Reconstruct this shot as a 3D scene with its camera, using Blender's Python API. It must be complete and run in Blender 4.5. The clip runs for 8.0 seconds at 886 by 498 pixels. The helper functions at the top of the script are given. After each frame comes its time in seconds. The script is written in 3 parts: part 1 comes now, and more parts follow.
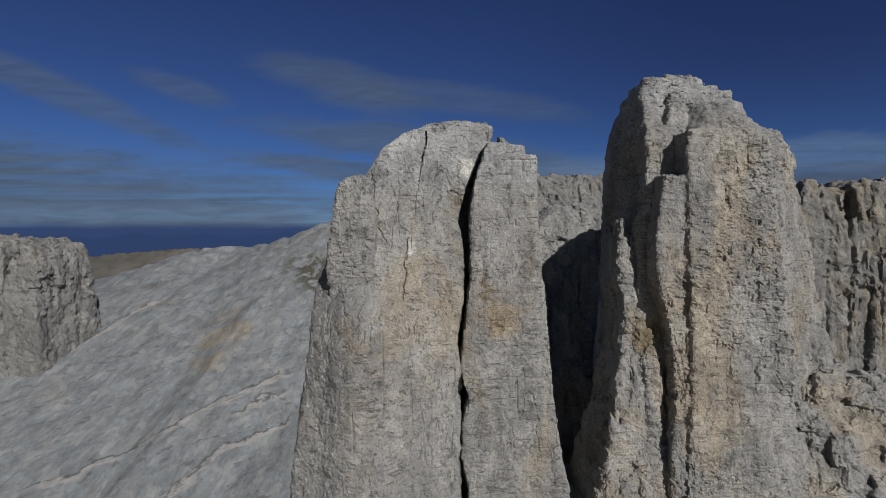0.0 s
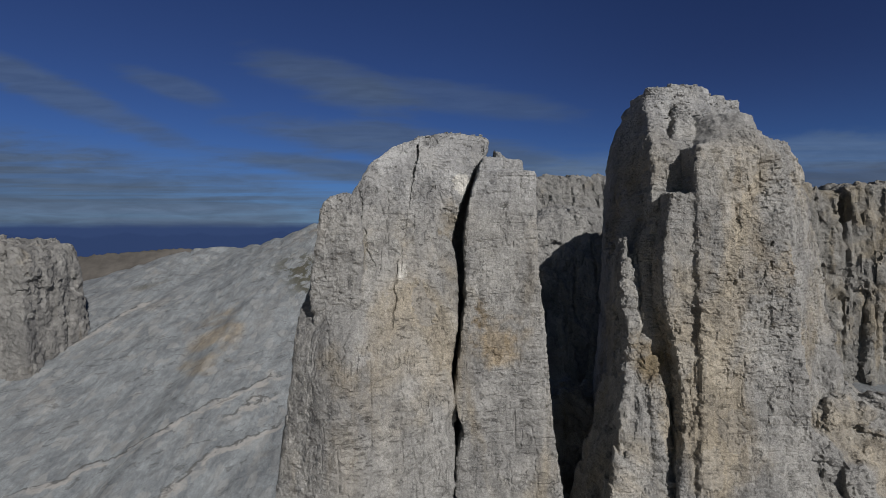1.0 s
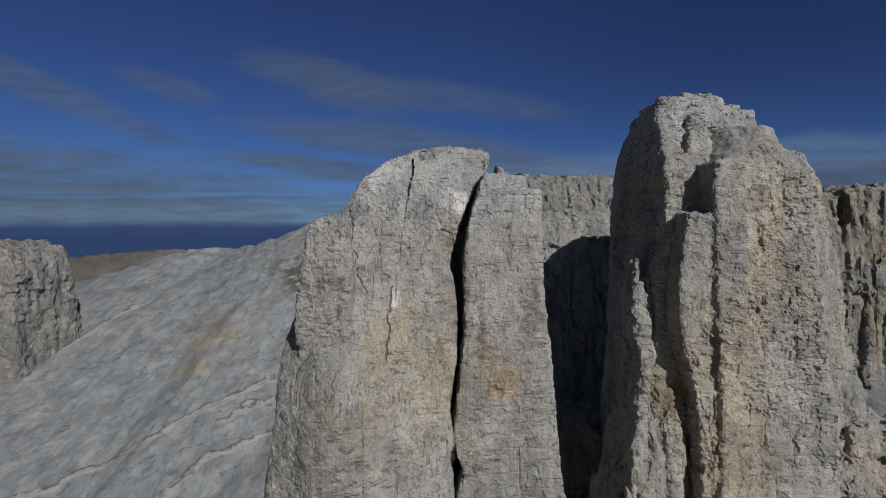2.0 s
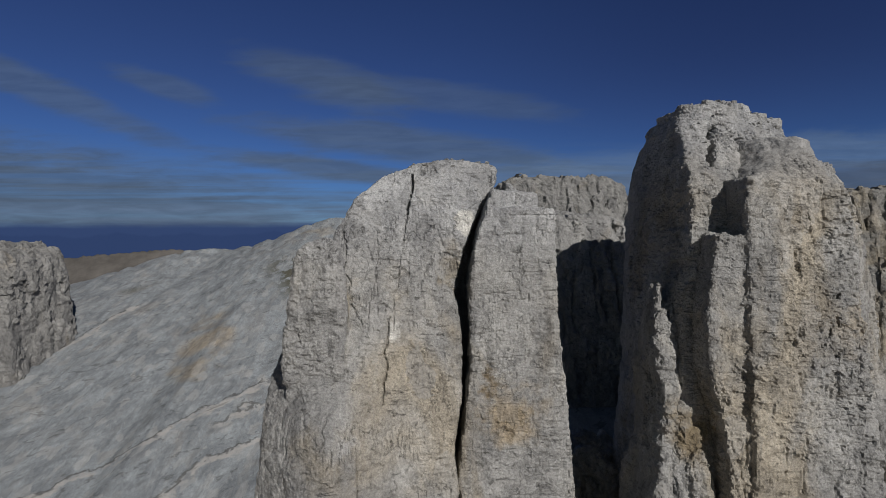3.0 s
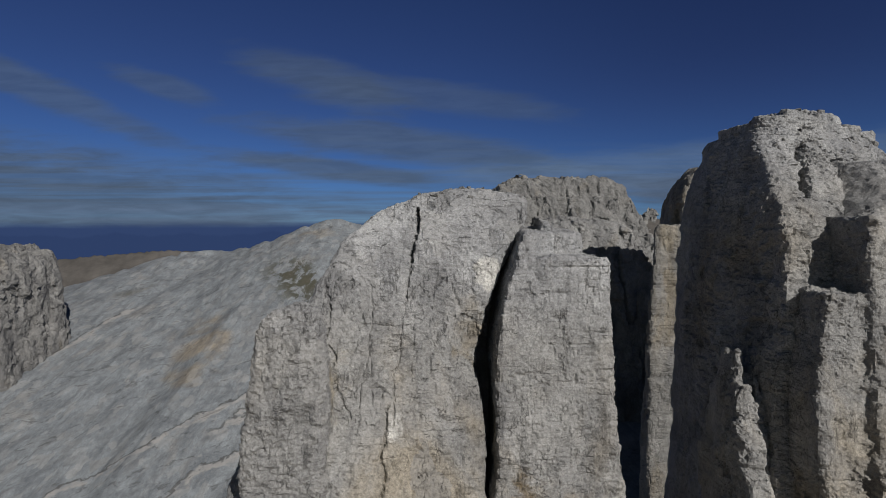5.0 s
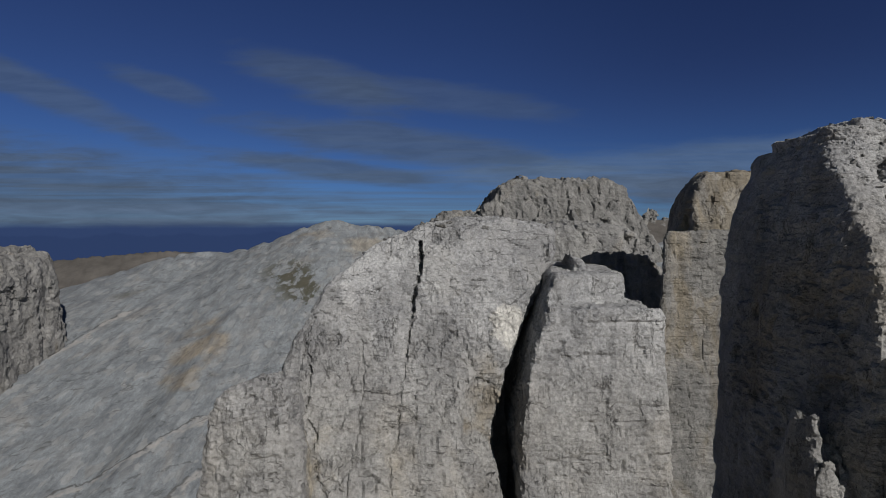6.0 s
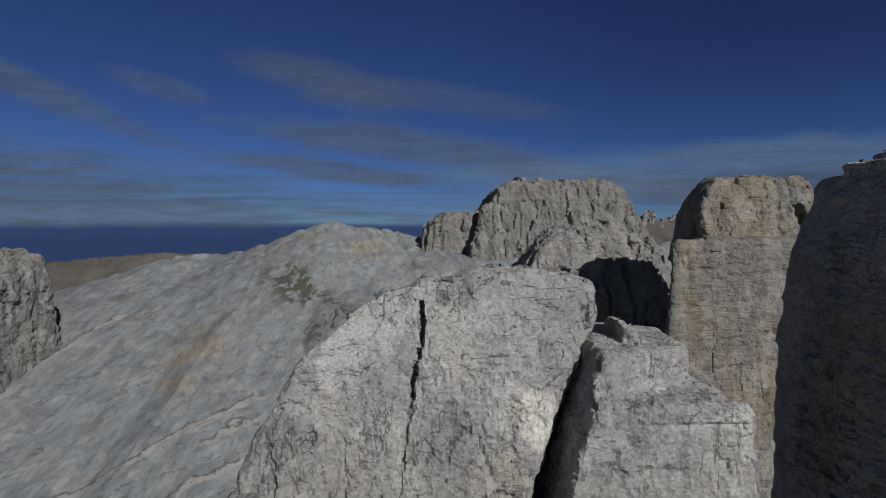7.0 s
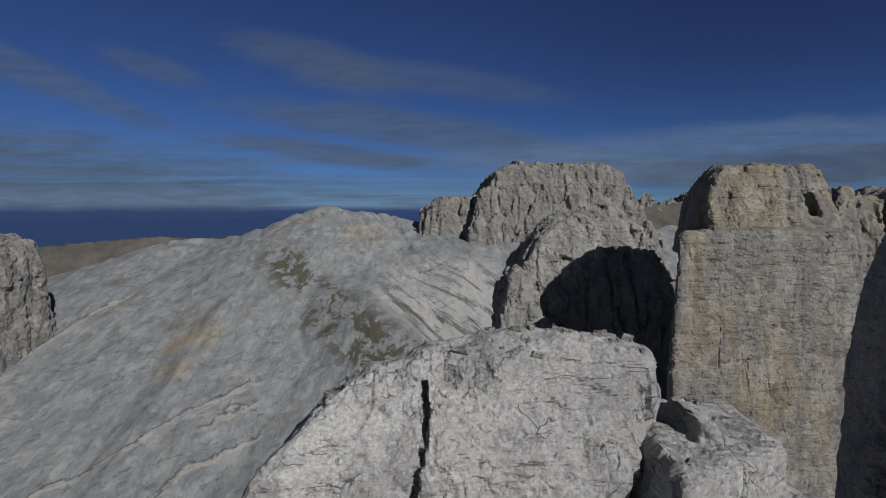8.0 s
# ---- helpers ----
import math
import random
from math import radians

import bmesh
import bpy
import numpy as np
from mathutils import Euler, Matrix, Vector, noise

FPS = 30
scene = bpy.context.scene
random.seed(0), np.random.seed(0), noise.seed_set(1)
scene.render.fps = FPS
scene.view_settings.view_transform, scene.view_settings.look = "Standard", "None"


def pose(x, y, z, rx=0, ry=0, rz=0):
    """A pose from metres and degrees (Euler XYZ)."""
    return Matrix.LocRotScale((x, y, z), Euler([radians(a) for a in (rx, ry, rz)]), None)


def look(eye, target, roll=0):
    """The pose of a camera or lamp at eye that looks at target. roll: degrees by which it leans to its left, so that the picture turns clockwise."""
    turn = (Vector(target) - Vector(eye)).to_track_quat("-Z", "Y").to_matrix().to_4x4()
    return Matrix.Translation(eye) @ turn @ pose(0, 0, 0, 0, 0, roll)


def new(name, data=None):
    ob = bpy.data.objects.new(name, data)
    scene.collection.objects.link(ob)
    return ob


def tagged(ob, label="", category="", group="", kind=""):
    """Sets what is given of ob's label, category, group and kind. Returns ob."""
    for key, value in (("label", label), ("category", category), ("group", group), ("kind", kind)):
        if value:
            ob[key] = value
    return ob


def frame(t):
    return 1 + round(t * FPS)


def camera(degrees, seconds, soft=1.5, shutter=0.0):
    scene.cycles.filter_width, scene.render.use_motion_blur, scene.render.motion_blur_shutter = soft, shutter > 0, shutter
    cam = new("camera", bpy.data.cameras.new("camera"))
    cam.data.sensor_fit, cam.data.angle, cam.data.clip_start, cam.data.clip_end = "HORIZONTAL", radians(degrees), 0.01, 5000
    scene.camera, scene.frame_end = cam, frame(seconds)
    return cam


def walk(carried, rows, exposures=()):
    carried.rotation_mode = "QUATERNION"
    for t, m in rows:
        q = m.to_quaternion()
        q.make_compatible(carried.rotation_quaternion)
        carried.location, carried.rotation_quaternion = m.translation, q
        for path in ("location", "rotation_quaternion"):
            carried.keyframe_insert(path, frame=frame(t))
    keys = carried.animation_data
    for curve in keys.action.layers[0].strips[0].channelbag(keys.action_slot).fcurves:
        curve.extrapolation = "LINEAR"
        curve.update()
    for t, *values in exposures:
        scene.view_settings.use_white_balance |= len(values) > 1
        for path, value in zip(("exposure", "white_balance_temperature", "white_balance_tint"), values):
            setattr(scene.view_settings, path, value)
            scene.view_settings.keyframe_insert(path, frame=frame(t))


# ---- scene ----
cam = camera(81.3, 8.0, soft=0.55)
METRES, EYE, TILT, LEAN, TURN = 80.0, 100.0, -2.5, 0.0, 0.0
ROWS = [
    (0.0, 0.0, 0.0, 0.0, 0.0, 0.0, -0.0),
    (0.5, 0.0014, 0.0369, 0.0249, -0.31, -0.03, 0.01),
    (1.0, 0.0018, 0.0769, 0.0495, -0.72, -0.06, 0.04),
    (1.5, 0.0011, 0.1205, 0.0747, -1.03, -0.1, 0.1),
    (3.0, -0.008, 0.2651, 0.1458, -1.43, -0.14, 0.19),
    (3.5, -0.0121, 0.3181, 0.1655, -1.51, -0.14, 0.23),
    (4.0, -0.0167, 0.3739, 0.1859, -1.53, -0.14, 0.24),
    (4.5, -0.0214, 0.4334, 0.2065, -1.56, -0.16, 0.24),
    (6.0, -0.0324, 0.6457, 0.2802, -1.64, -0.13, 0.23),
    (6.5, -0.0347, 0.7197, 0.3079, -1.79, -0.08, 0.22),
    (7.0, -0.0372, 0.789, 0.3369, -1.86, -0.07, 0.26),
    (7.5, -0.0396, 0.8545, 0.3651, -2.0, -0.28, 0.26),
    (8.0, -0.0418, 0.9161, 0.3905, -2.18, -1.93, 0.3),
]
walk(cam, [(t, pose(0, 0, EYE, TILT, LEAN, TURN) @ pose(METRES * x, METRES * y, METRES * z, 90 + pitch, roll, yaw)) for t, x, y, z, yaw, pitch, roll in ROWS],
     exposures=((0.0, 0.1), (4.0, 0.1), (5.0, 0.03), (6.0, -0.03), (7.5, -0.03), (8.0, 0.05)))

# ---- light ----
SUN_WAY = Vector((-0.5, 0.866, -0.60)).normalized()
SUN_ELEVATION = math.asin(-SUN_WAY.z)
SUN_TURN = math.atan2(-SUN_WAY.x, -SUN_WAY.y)


class Nodes:
    """Short ways to make and join shader nodes."""

    def __init__(self, tree):
        self.tree = tree

    def add(self, kind, values=None, **settings):
        node = self.tree.nodes.new(kind)
        for key, value in settings.items():
            setattr(node, key, value)
        for key, value in (values or {}).items():
            if isinstance(value, bpy.types.NodeSocket):
                self.tree.links.new(value, node.inputs[key])
            else:
                node.inputs[key].default_value = value
        return node

    def math(self, operation, a, b=0.0, c=0.0):
        return self.add("ShaderNodeMath", {0: a, 1: b, 2: c}, operation=operation).outputs[0]

    def ramp(self, value, lo, hi, out_lo=0.0, out_hi=1.0):
        return self.add("ShaderNodeMapRange", {0: value, 1: lo, 2: hi, 3: out_lo, 4: out_hi}, interpolation_type="SMOOTHSTEP").outputs[0]

    def scaled(self, vector, x, y, z):
        return self.add("ShaderNodeVectorMath", {0: vector, 1: (x, y, z)}, operation="MULTIPLY").outputs[0]

    def noise(self, vector, scale, detail=4.0, rough=0.55, warp=0.0):
        return self.add("ShaderNodeTexNoise", {"Vector": vector, "Scale": scale, "Detail": detail, "Roughness": rough, "Distortion": warp}).outputs[0]

    def mix(self, factor, a, b, blend="MIX"):
        node = self.add("ShaderNodeMix", data_type="RGBA", blend_type=blend)
        for key, value in ((0, factor), (6, a), (7, b)):
            if isinstance(value, bpy.types.NodeSocket):
                self.tree.links.new(value, node.inputs[key])
            else:
                node.inputs[key].default_value = value if key == 0 else (*value, 1)
        return node.outputs[2]


GREY, DUSKY, WHITE = (0.78, 1.10, 1.64), (0.74, 0.95, 1.38), (1.08, 1.62, 2.55)
# aside, up, half width, half height, tilt, thickness, how streaked, colour
CLOUDS = ((-0.85, 0.080, 0.72, 0.085, -0.15, 0.9, 0.3, GREY), (-0.55, 0.026, 0.45, 0.018, -0.01, 0.9, 0.6, WHITE), (-0.17, 0.106, 0.20, 0.018, -0.13, 0.75, 0.1, GREY),
          (-0.06, 0.158, 0.28, 0.032, -0.12, 0.66, 0.1, GREY), (-0.19, 0.272, 0.15, 0.040, -0.28, 0.5, 0.0, GREY), (0.0, 0.248, 0.24, 0.026, -0.12, 0.4, 0.0, GREY),
          (-0.76, 0.270, 0.26, 0.030, -0.40, 0.55, 0.0, GREY), (-0.50, 0.262, 0.09, 0.022, -0.3, 0.45, 0.0, GREY), (0.66, 0.132, 0.50, 0.036, 0.07, 0.58, 0.2, WHITE),
          (0.78, 0.082, 0.44, 0.032, 0.04, 0.85, 0.1, DUSKY), (0.28, 0.085, 0.28, 0.026, -0.05, 0.55, 0.4, WHITE))


def make_world():
    world = bpy.data.worlds.new("world")
    scene.world = world
    world.use_nodes = True
    world.node_tree.nodes.clear()
    n = Nodes(world.node_tree)
    sky = n.add("ShaderNodeTexSky", sky_type="NISHITA", sun_disc=False, sun_elevation=SUN_ELEVATION, sun_rotation=SUN_TURN,
                altitude=2800, air_density=1.0, dust_density=0.0, ozone_density=4.0)
    way = n.add("ShaderNodeTexCoord").outputs["Generated"]
    part = n.add("ShaderNodeSeparateXYZ", {0: way})
    x, y, z = part.outputs
    # the deep blue of high mountain air
    deep = n.mix(n.ramp(z, 0.0, 0.35), (0.165, 0.255, 0.42), (0.205, 0.24, 0.382))
    # overhead, out of view, tinted neutral to set the fill in the shadows
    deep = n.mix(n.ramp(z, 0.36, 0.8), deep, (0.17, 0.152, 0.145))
    # warmer and brighter out of view behind, added to fill the shadows
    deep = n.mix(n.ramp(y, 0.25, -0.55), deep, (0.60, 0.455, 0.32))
    # deeper still away from the sun
    deep = n.mix(n.math("MULTIPLY", n.ramp(x, 0.0, 0.55), n.ramp(z, 0.08, 0.3)), deep, (0.172, 0.192, 0.314))
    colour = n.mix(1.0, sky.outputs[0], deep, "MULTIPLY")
    # clouds, by how far to the side and how high they stand over the far plain
    ahead = n.math("MAXIMUM", y, 0.08)
    aside, up = n.math("DIVIDE", x, ahead), n.math("DIVIDE", z, ahead)
    seen = n.add("ShaderNodeCombineXYZ", {0: aside, 1: up, 2: 0.0}).outputs[0]
    drift = n.noise(n.scaled(seen, 3.2, 15.0, 1.0), 1.0, 9.0, 0.62, 0.6)
    fine = n.noise(n.scaled(seen, 9.0, 60.0, 1.0), 1.0, 7.0, 0.6, 0.4)
    bands = n.noise(n.scaled(seen, 2.0, 75.0, 1.0), 1.0, 4.0, 0.55, 0.25)
    # haze that whitens the lower sky, in streaks
    veil = n.math("MULTIPLY", n.ramp(bands, 0.35, 0.68), n.ramp(up, 0.18, 0.03))
    colour = n.mix(n.math("MULTIPLY", veil, 0.8), colour, (0.92, 1.42, 2.35))
    for a0, e0, wide, tall, tilt, thick, streaked, shade in CLOUDS:
        da = n.math("SUBTRACT", aside, a0)
        de = n.math("SUBTRACT", n.math("SUBTRACT", up, e0), n.math("MULTIPLY", da, tilt))
        da, de = n.math("DIVIDE", da, wide), n.math("DIVIDE", de, tall)
        far = n.math("SQRT", n.math("ADD", n.math("MULTIPLY", da, da), n.math("MULTIPLY", de, de)))
        far = n.math("ADD", far, n.math("MULTIPLY", n.math("SUBTRACT", drift, 0.5), 1.5))
        far = n.math("ADD", far, n.math("MULTIPLY", n.math("SUBTRACT", fine, 0.5), 0.7))
        cover = n.math("MULTIPLY", n.ramp(far, 1.45, 0.6), thick)
        cover = n.math("MULTIPLY", cover, n.ramp(bands, 0.36, 0.64, 1.0 - streaked, 1.0))
        colour = n.mix(cover, colour, n.mix(n.ramp(fine, 0.3, 0.7), [0.86 * v for v in shade], [1.14 * v for v in shade]))
    # hazy lowland beyond the mountains, with ranges that are barely seen
    edge = n.math("ADD", up, n.math("MULTIPLY", n.math("SUBTRACT", n.noise(n.scaled(seen, 7.0, 30.0, 1.0), 1.0, 5.0, 0.6), 0.5), 0.012))
    colour = n.mix(n.ramp(edge, 0.012, -0.006), colour, (0.34, 0.60, 1.5))
    range_top = n.math("SUBTRACT", up, n.math("MULTIPLY", n.math("SUBTRACT", n.noise(n.scaled(seen, 8.0, 0.0, 1.0), 1.0, 6.0, 0.6), 0.62), 0.05))
    colour = n.mix(n.math("MULTIPLY", n.ramp(range_top, -0.008, -0.014), 0.45), colour, (0.25, 0.46, 1.22))
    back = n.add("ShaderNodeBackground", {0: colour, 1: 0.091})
    out = n.add("ShaderNodeOutputWorld", {0: back.outputs[0]})


make_world()
sun = new("sun", bpy.data.lights.new("sun", "SUN"))
sun.data.energy, sun.data.angle, sun.data.color = 4.0, radians(0.5), (1.0, 0.965, 0.92)
sun.matrix_world = look((0, 0, 400), Vector((0, 0, 400)) + SUN_WAY)


# ---- materials ----
FRESH, RUST = (0.54, 0.525, 0.49), (0.285, 0.222, 0.14)


def rock_material(name, s, grey=(0.252, 0.249, 0.241), ochre=(0.286, 0.256, 0.208), stained=0.5, relief=1.0, grassy=0.0, spots=(), paler_above=None, stretch=1.0):
    """Weathered limestone: grey crust, ochre where it broke off lately, dark water streaks, joints. s: the size of its pieces in metres.
    spots: a place, its radius, how tall it is, and its colour."""
    m = bpy.data.materials.new(name)
    m.use_nodes = True
    n = Nodes(m.node_tree)
    shader = m.node_tree.nodes["Principled BSDF"]
    place = n.add("ShaderNodeTexCoord").outputs["Object"]
    whole = place
    place = n.scaled(place, 1, stretch, 1)
    even = n.scaled(place, 1 / s, 1 / s, 1 / s)
    stir = n.add("ShaderNodeTexNoise", {"Vector": even, "Scale": 0.5, "Detail": 6.0}).outputs[1]
    broad = n.noise(n.scaled(place, 1 / s, 1 / s, 0.5 / s), 0.07, 6.0, 0.6, 0.6)
    patch = n.ramp(broad, 0.60 - 0.2 * stained, 0.80 - 0.2 * stained)
    colour = n.mix(patch, grey, ochre)
    # a paler, cooler grey mixed in between two heights
    if paler_above:
        high = n.add("ShaderNodeSeparateXYZ", {0: place}).outputs[2]
        high = n.math("ADD", high, n.math("MULTIPLY", n.math("SUBTRACT", broad, 0.5), 25.0))
        colour = n.mix(n.math("MULTIPLY", n.ramp(high, *paler_above), 0.85), colour, (0.308, 0.311, 0.315))
    for centre, radius, tall, shade in spots:
        # a fresh scar has a sharp rim, a stain a soft one
        wild, rim = (1.5 * radius, 0.75) if shade == FRESH else (2.6 * radius, 0.35)
        blot = n.add("ShaderNodeTexNoise", {"Vector": whole, "Scale": 0.9 / radius, "Detail": 7.0, "Roughness": 0.62}).outputs[1]
        off = n.scaled(n.add("ShaderNodeVectorMath", {0: whole, 1: centre}, operation="SUBTRACT").outputs[0], 1, 1, 1 / tall)
        off = n.add("ShaderNodeVectorMath", {0: off, 1: n.scaled(n.add("ShaderNodeVectorMath", {0: blot, 1: (0.5, 0.5, 0.5)}, operation="SUBTRACT").outputs[0], wild, wild, wild)}, operation="ADD").outputs[0]
        far = n.add("ShaderNodeVectorMath", {0: off}, operation="LENGTH").outputs["Value"]
        colour = n.mix(n.math("MULTIPLY", n.ramp(far, 1.1 * radius, rim * radius), 0.8), colour, shade)
    # large clouded tones, long water streaks, blotches and grain
    tone = n.noise(n.scaled(place, 1 / s, 1 / s, 0.55 / s), 0.16, 9.0, 0.66, 0.3)
    colour = n.mix(1.0, colour, n.mix(n.ramp(tone, 0.25, 0.75), (0.70, 0.70, 0.715), (1.28, 1.275, 1.26)), "MULTIPLY")
    streak = n.noise(n.scaled(place, 0.8 / s, 0.8 / s, 0.05 / s), 0.9, 7.0, 0.68, 0.3)
    colour = n.mix(n.math("MULTIPLY", n.ramp(streak, 0.52, 0.72), 0.42), colour, (0.150, 0.149, 0.147))
    colour = n.mix(n.math("MULTIPLY", n.ramp(streak, 0.47, 0.30), 0.30), colour, (0.36, 0.352, 0.335))
    blotch = n.noise(even, 0.9, 6.0, 0.7, 0.5)
    colour = n.mix(1.0, colour, n.mix(n.ramp(blotch, 0.3, 0.7), (0.87, 0.87, 0.87), (1.12, 1.12, 1.115)), "MULTIPLY")
    speck = n.noise(even, 4.5, 4.0, 0.75)
    colour = n.mix(1.0, colour, n.mix(n.ramp(speck, 0.3, 0.7), (0.76, 0.76, 0.76), (1.23, 1.23, 1.23)), "MULTIPLY")
    # plates that broke off: each of its own tone
    pale = n.add("ShaderNodeTexVoronoi", {"Vector": n.add("ShaderNodeVectorMath", {0: n.scaled(place, 1 / s, 1 / s, 0.6 / s), 1: n.scaled(stir, 2.2, 2.2, 2.2)}, operation="ADD").outputs[0], "Scale": 0.3})
    chance = n.add("ShaderNodeSeparateColor", {0: pale.outputs["Color"]})
    colour = n.mix(n.math("MULTIPLY", n.ramp(chance.outputs[0], 0.7, 0.97), 0.33), colour, (0.36, 0.352, 0.335))
    colour = n.mix(n.math("MULTIPLY", n.ramp(chance.outputs[1], 0.72, 0.98), 0.28), colour, (0.175, 0.172, 0.168))
    # thin open cracks in groups: level beds, upright joints, and a bent net
    where = n.noise(even, 0.16, 5.0, 0.65)
    layer = n.math("ABSOLUTE", n.math("SUBTRACT", n.noise(n.scaled(place, 0.2 / s, 0.2 / s, 1.7 / s), 0.75, 6.0, 0.62, 0.15), 0.5))
    steep = n.ramp(n.math("ABSOLUTE", n.add("ShaderNodeSeparateXYZ", {0: n.add("ShaderNodeNewGeometry").outputs["True Normal"]}).outputs[2]), 0.5, 0.25)
    beds = n.math("MULTIPLY", n.math("MULTIPLY", n.ramp(layer, 0.013, 0.004), n.ramp(where, 0.535, 0.60)), steep)
    seam = n.math("ABSOLUTE", n.math("SUBTRACT", n.noise(n.scaled(place, 1.25 / s, 1.25 / s, 0.17 / s), 0.7, 6.0, 0.62, 0.2), 0.5))
    joints = n.math("MULTIPLY", n.ramp(seam, 0.011, 0.003), n.ramp(where, 0.46, 0.40))
    bent = n.add("ShaderNodeVectorMath", {0: n.scaled(place, 1 / s, 1 / s, 0.55 / s), 1: n.scaled(stir, 2.6, 2.6, 2.6)}, operation="ADD").outputs[0]
    edge = n.add("ShaderNodeTexVoronoi", {"Vector": bent, "Scale": 0.6}, feature="DISTANCE_TO_EDGE").outputs["Distance"]
    net = n.math("MULTIPLY", n.ramp(edge, 0.004, 0.022, 1.0, 0.0), n.ramp(n.noise(even, 0.3, 4.0), 0.55, 0.62))
    gap = n.math("MAXIMUM", net, n.math("MAXIMUM", beds, joints))
    if grassy:
        gap = n.math("MULTIPLY", gap, 0.6)
    colour = n.mix(n.math("MULTIPLY", gap, 0.46), colour, (0.062, 0.058, 0.053))
    rough = n.noise(even, 2.0, 9.0, 0.7)
    flutes = n.noise(n.scaled(place, 1 / s, 1 / s, 0.12 / s), 1.2, 6.0, 0.64)
    heights = [n.math("MULTIPLY", gap, -0.16 * s), n.math("MULTIPLY", rough, 0.13 * s), n.math("MULTIPLY", flutes, 0.12 * s)]
    # broken faces, each leaning its own way
    for scale, deep in ((0.75, 0.36), (2.0, 0.38), (5.5, 0.36)):
        vector = n.add("ShaderNodeVectorMath", {0: n.scaled(place, 1 / s, 1 / s, 1.3 / s), 1: n.scaled(stir, 1.3 / scale, 1.3 / scale, 1.3 / scale)}, operation="ADD").outputs[0]
        cell = n.add("ShaderNodeTexVoronoi", {"Vector": vector, "Scale": scale})
        off = n.add("ShaderNodeVectorMath", {0: vector, 1: cell.outputs["Position"]}, operation="SUBTRACT").outputs[0]
        way = n.add("ShaderNodeVectorMath", {0: cell.outputs["Color"], 1: (0.5, 0.5, 0.5)}, operation="SUBTRACT").outputs[0]
        lean = n.add("ShaderNodeVectorMath", {0: off, 1: way}, operation="DOT_PRODUCT").outputs["Value"]
        heights.append(n.math("MULTIPLY", lean, deep * s))
    height = heights[0]
    for h in heights[1:]:
        height = n.math("ADD", height, h)
    place = whole
    if grassy:
        across = n.math("ABSOLUTE", n.math("SUBTRACT", n.add("ShaderNodeVectorMath", {0: place, 1: (1.0, 0.68, 0.0)}, operation="DOT_PRODUCT").outputs["Value"], 690.0))
        meadow = n.noise(n.scaled(place, 1, 0.5, 1), 0.02, 9.0, 0.7, 0.5)
        reach = n.add("ShaderNodeVectorMath", {0: place, 1: (-240.0, 1400.0, -100.0)}, operation="DISTANCE").outputs["Value"]
        green = n.math("MULTIPLY", n.math("MULTIPLY", n.ramp(meadow, 0.49, 0.56), n.ramp(across, 130.0, 35.0)), n.ramp(reach, 480.0, 330.0))
        # scree fans in the upland bowl, with grass between them
        sideways = n.add("ShaderNodeVectorMath", {0: place, 1: (0.86, 0.50, 0.0)}, operation="DOT_PRODUCT").outputs["Value"]
        downhill = n.add("ShaderNodeVectorMath", {0: place, 1: (0.50, -0.86, 0.0)}, operation="DOT_PRODUCT").outputs["Value"]
        fan = n.noise(n.add("ShaderNodeCombineXYZ", {0: sideways, 1: n.math("MULTIPLY", downhill, 0.14), 2: 0.0}).outputs[0], 0.034, 9.0, 0.68, 0.5)
        bowl = n.ramp(n.add("ShaderNodeVectorMath", {0: n.scaled(place, 1, 0.6, 0), 1: (35.0, 800.0, 0.0)}, operation="DISTANCE").outputs["Value"], 250.0, 150.0)
        bowl = n.math("MULTIPLY", bowl, n.ramp(sideways, 560.0, 615.0))
        colour = n.mix(n.math("MULTIPLY", n.math("MULTIPLY", n.ramp(fan, 0.45, 0.50), bowl), 0.85), colour, (0.40, 0.395, 0.385))
        colour = n.mix(n.math("MULTIPLY", n.math("MULTIPLY", n.ramp(fan, 0.45, 0.40), n.math("MULTIPLY", bowl, n.ramp(downhill, -1290.0, -1180.0))), 0.85), colour, (0.105, 0.09, 0.062))
        colour = n.mix(n.math("MULTIPLY", green, grassy), colour, n.mix(n.noise(place, 0.03, 4.0), (0.047, 0.05, 0.03), (0.085, 0.073, 0.048)))
    if grassy:
        # dark streaks of water down the slab
        runs = n.noise(n.scaled(place, 1.0, 0.13, 0.2), 0.085, 7.0, 0.68, 0.4)
        colour = n.mix(n.math("MULTIPLY", n.ramp(runs, 0.50, 0.68), 0.38), colour, (0.095, 0.102, 0.106))
        # ledges that climb across the slab: pale rubble, with an open crack below it
        stray = n.math("MULTIPLY", n.math("SUBTRACT", n.noise(place, 0.012, 7.0, 0.62), 0.5), 110.0)
        worn = n.noise(n.scaled(place, 1, 1, 0), 0.035, 6.0, 0.65)
        for px, py, qx, qy, wide in ((-340, 1150, -514, 982, 13.0), (-500, 995, -700, 840, 11.0), (-300, 1010, -400, 893, 12.0), (-390, 905, -500, 740, 10.0), (-850, 1560, -930, 1290, 16.0), (-330, 1085, -420, 1010, 9.0)):
            run = math.hypot(qx - px, qy - py)
            ex, ey = (qx - px) / run, (qy - py) / run
            off = n.math("ADD", n.math("SUBTRACT", n.add("ShaderNodeVectorMath", {0: place, 1: (-ey, ex, 0.0)}, operation="DOT_PRODUCT").outputs["Value"], -ey * px + ex * py), stray)
            mid = n.math("ABSOLUTE", n.math("SUBTRACT", n.add("ShaderNodeVectorMath", {0: place, 1: (ex, ey, 0.0)}, operation="DOT_PRODUCT").outputs["Value"], ex * px + ey * py + run / 2))
            inside = n.ramp(mid, run / 2 + 20.0, run / 2 - 25.0)
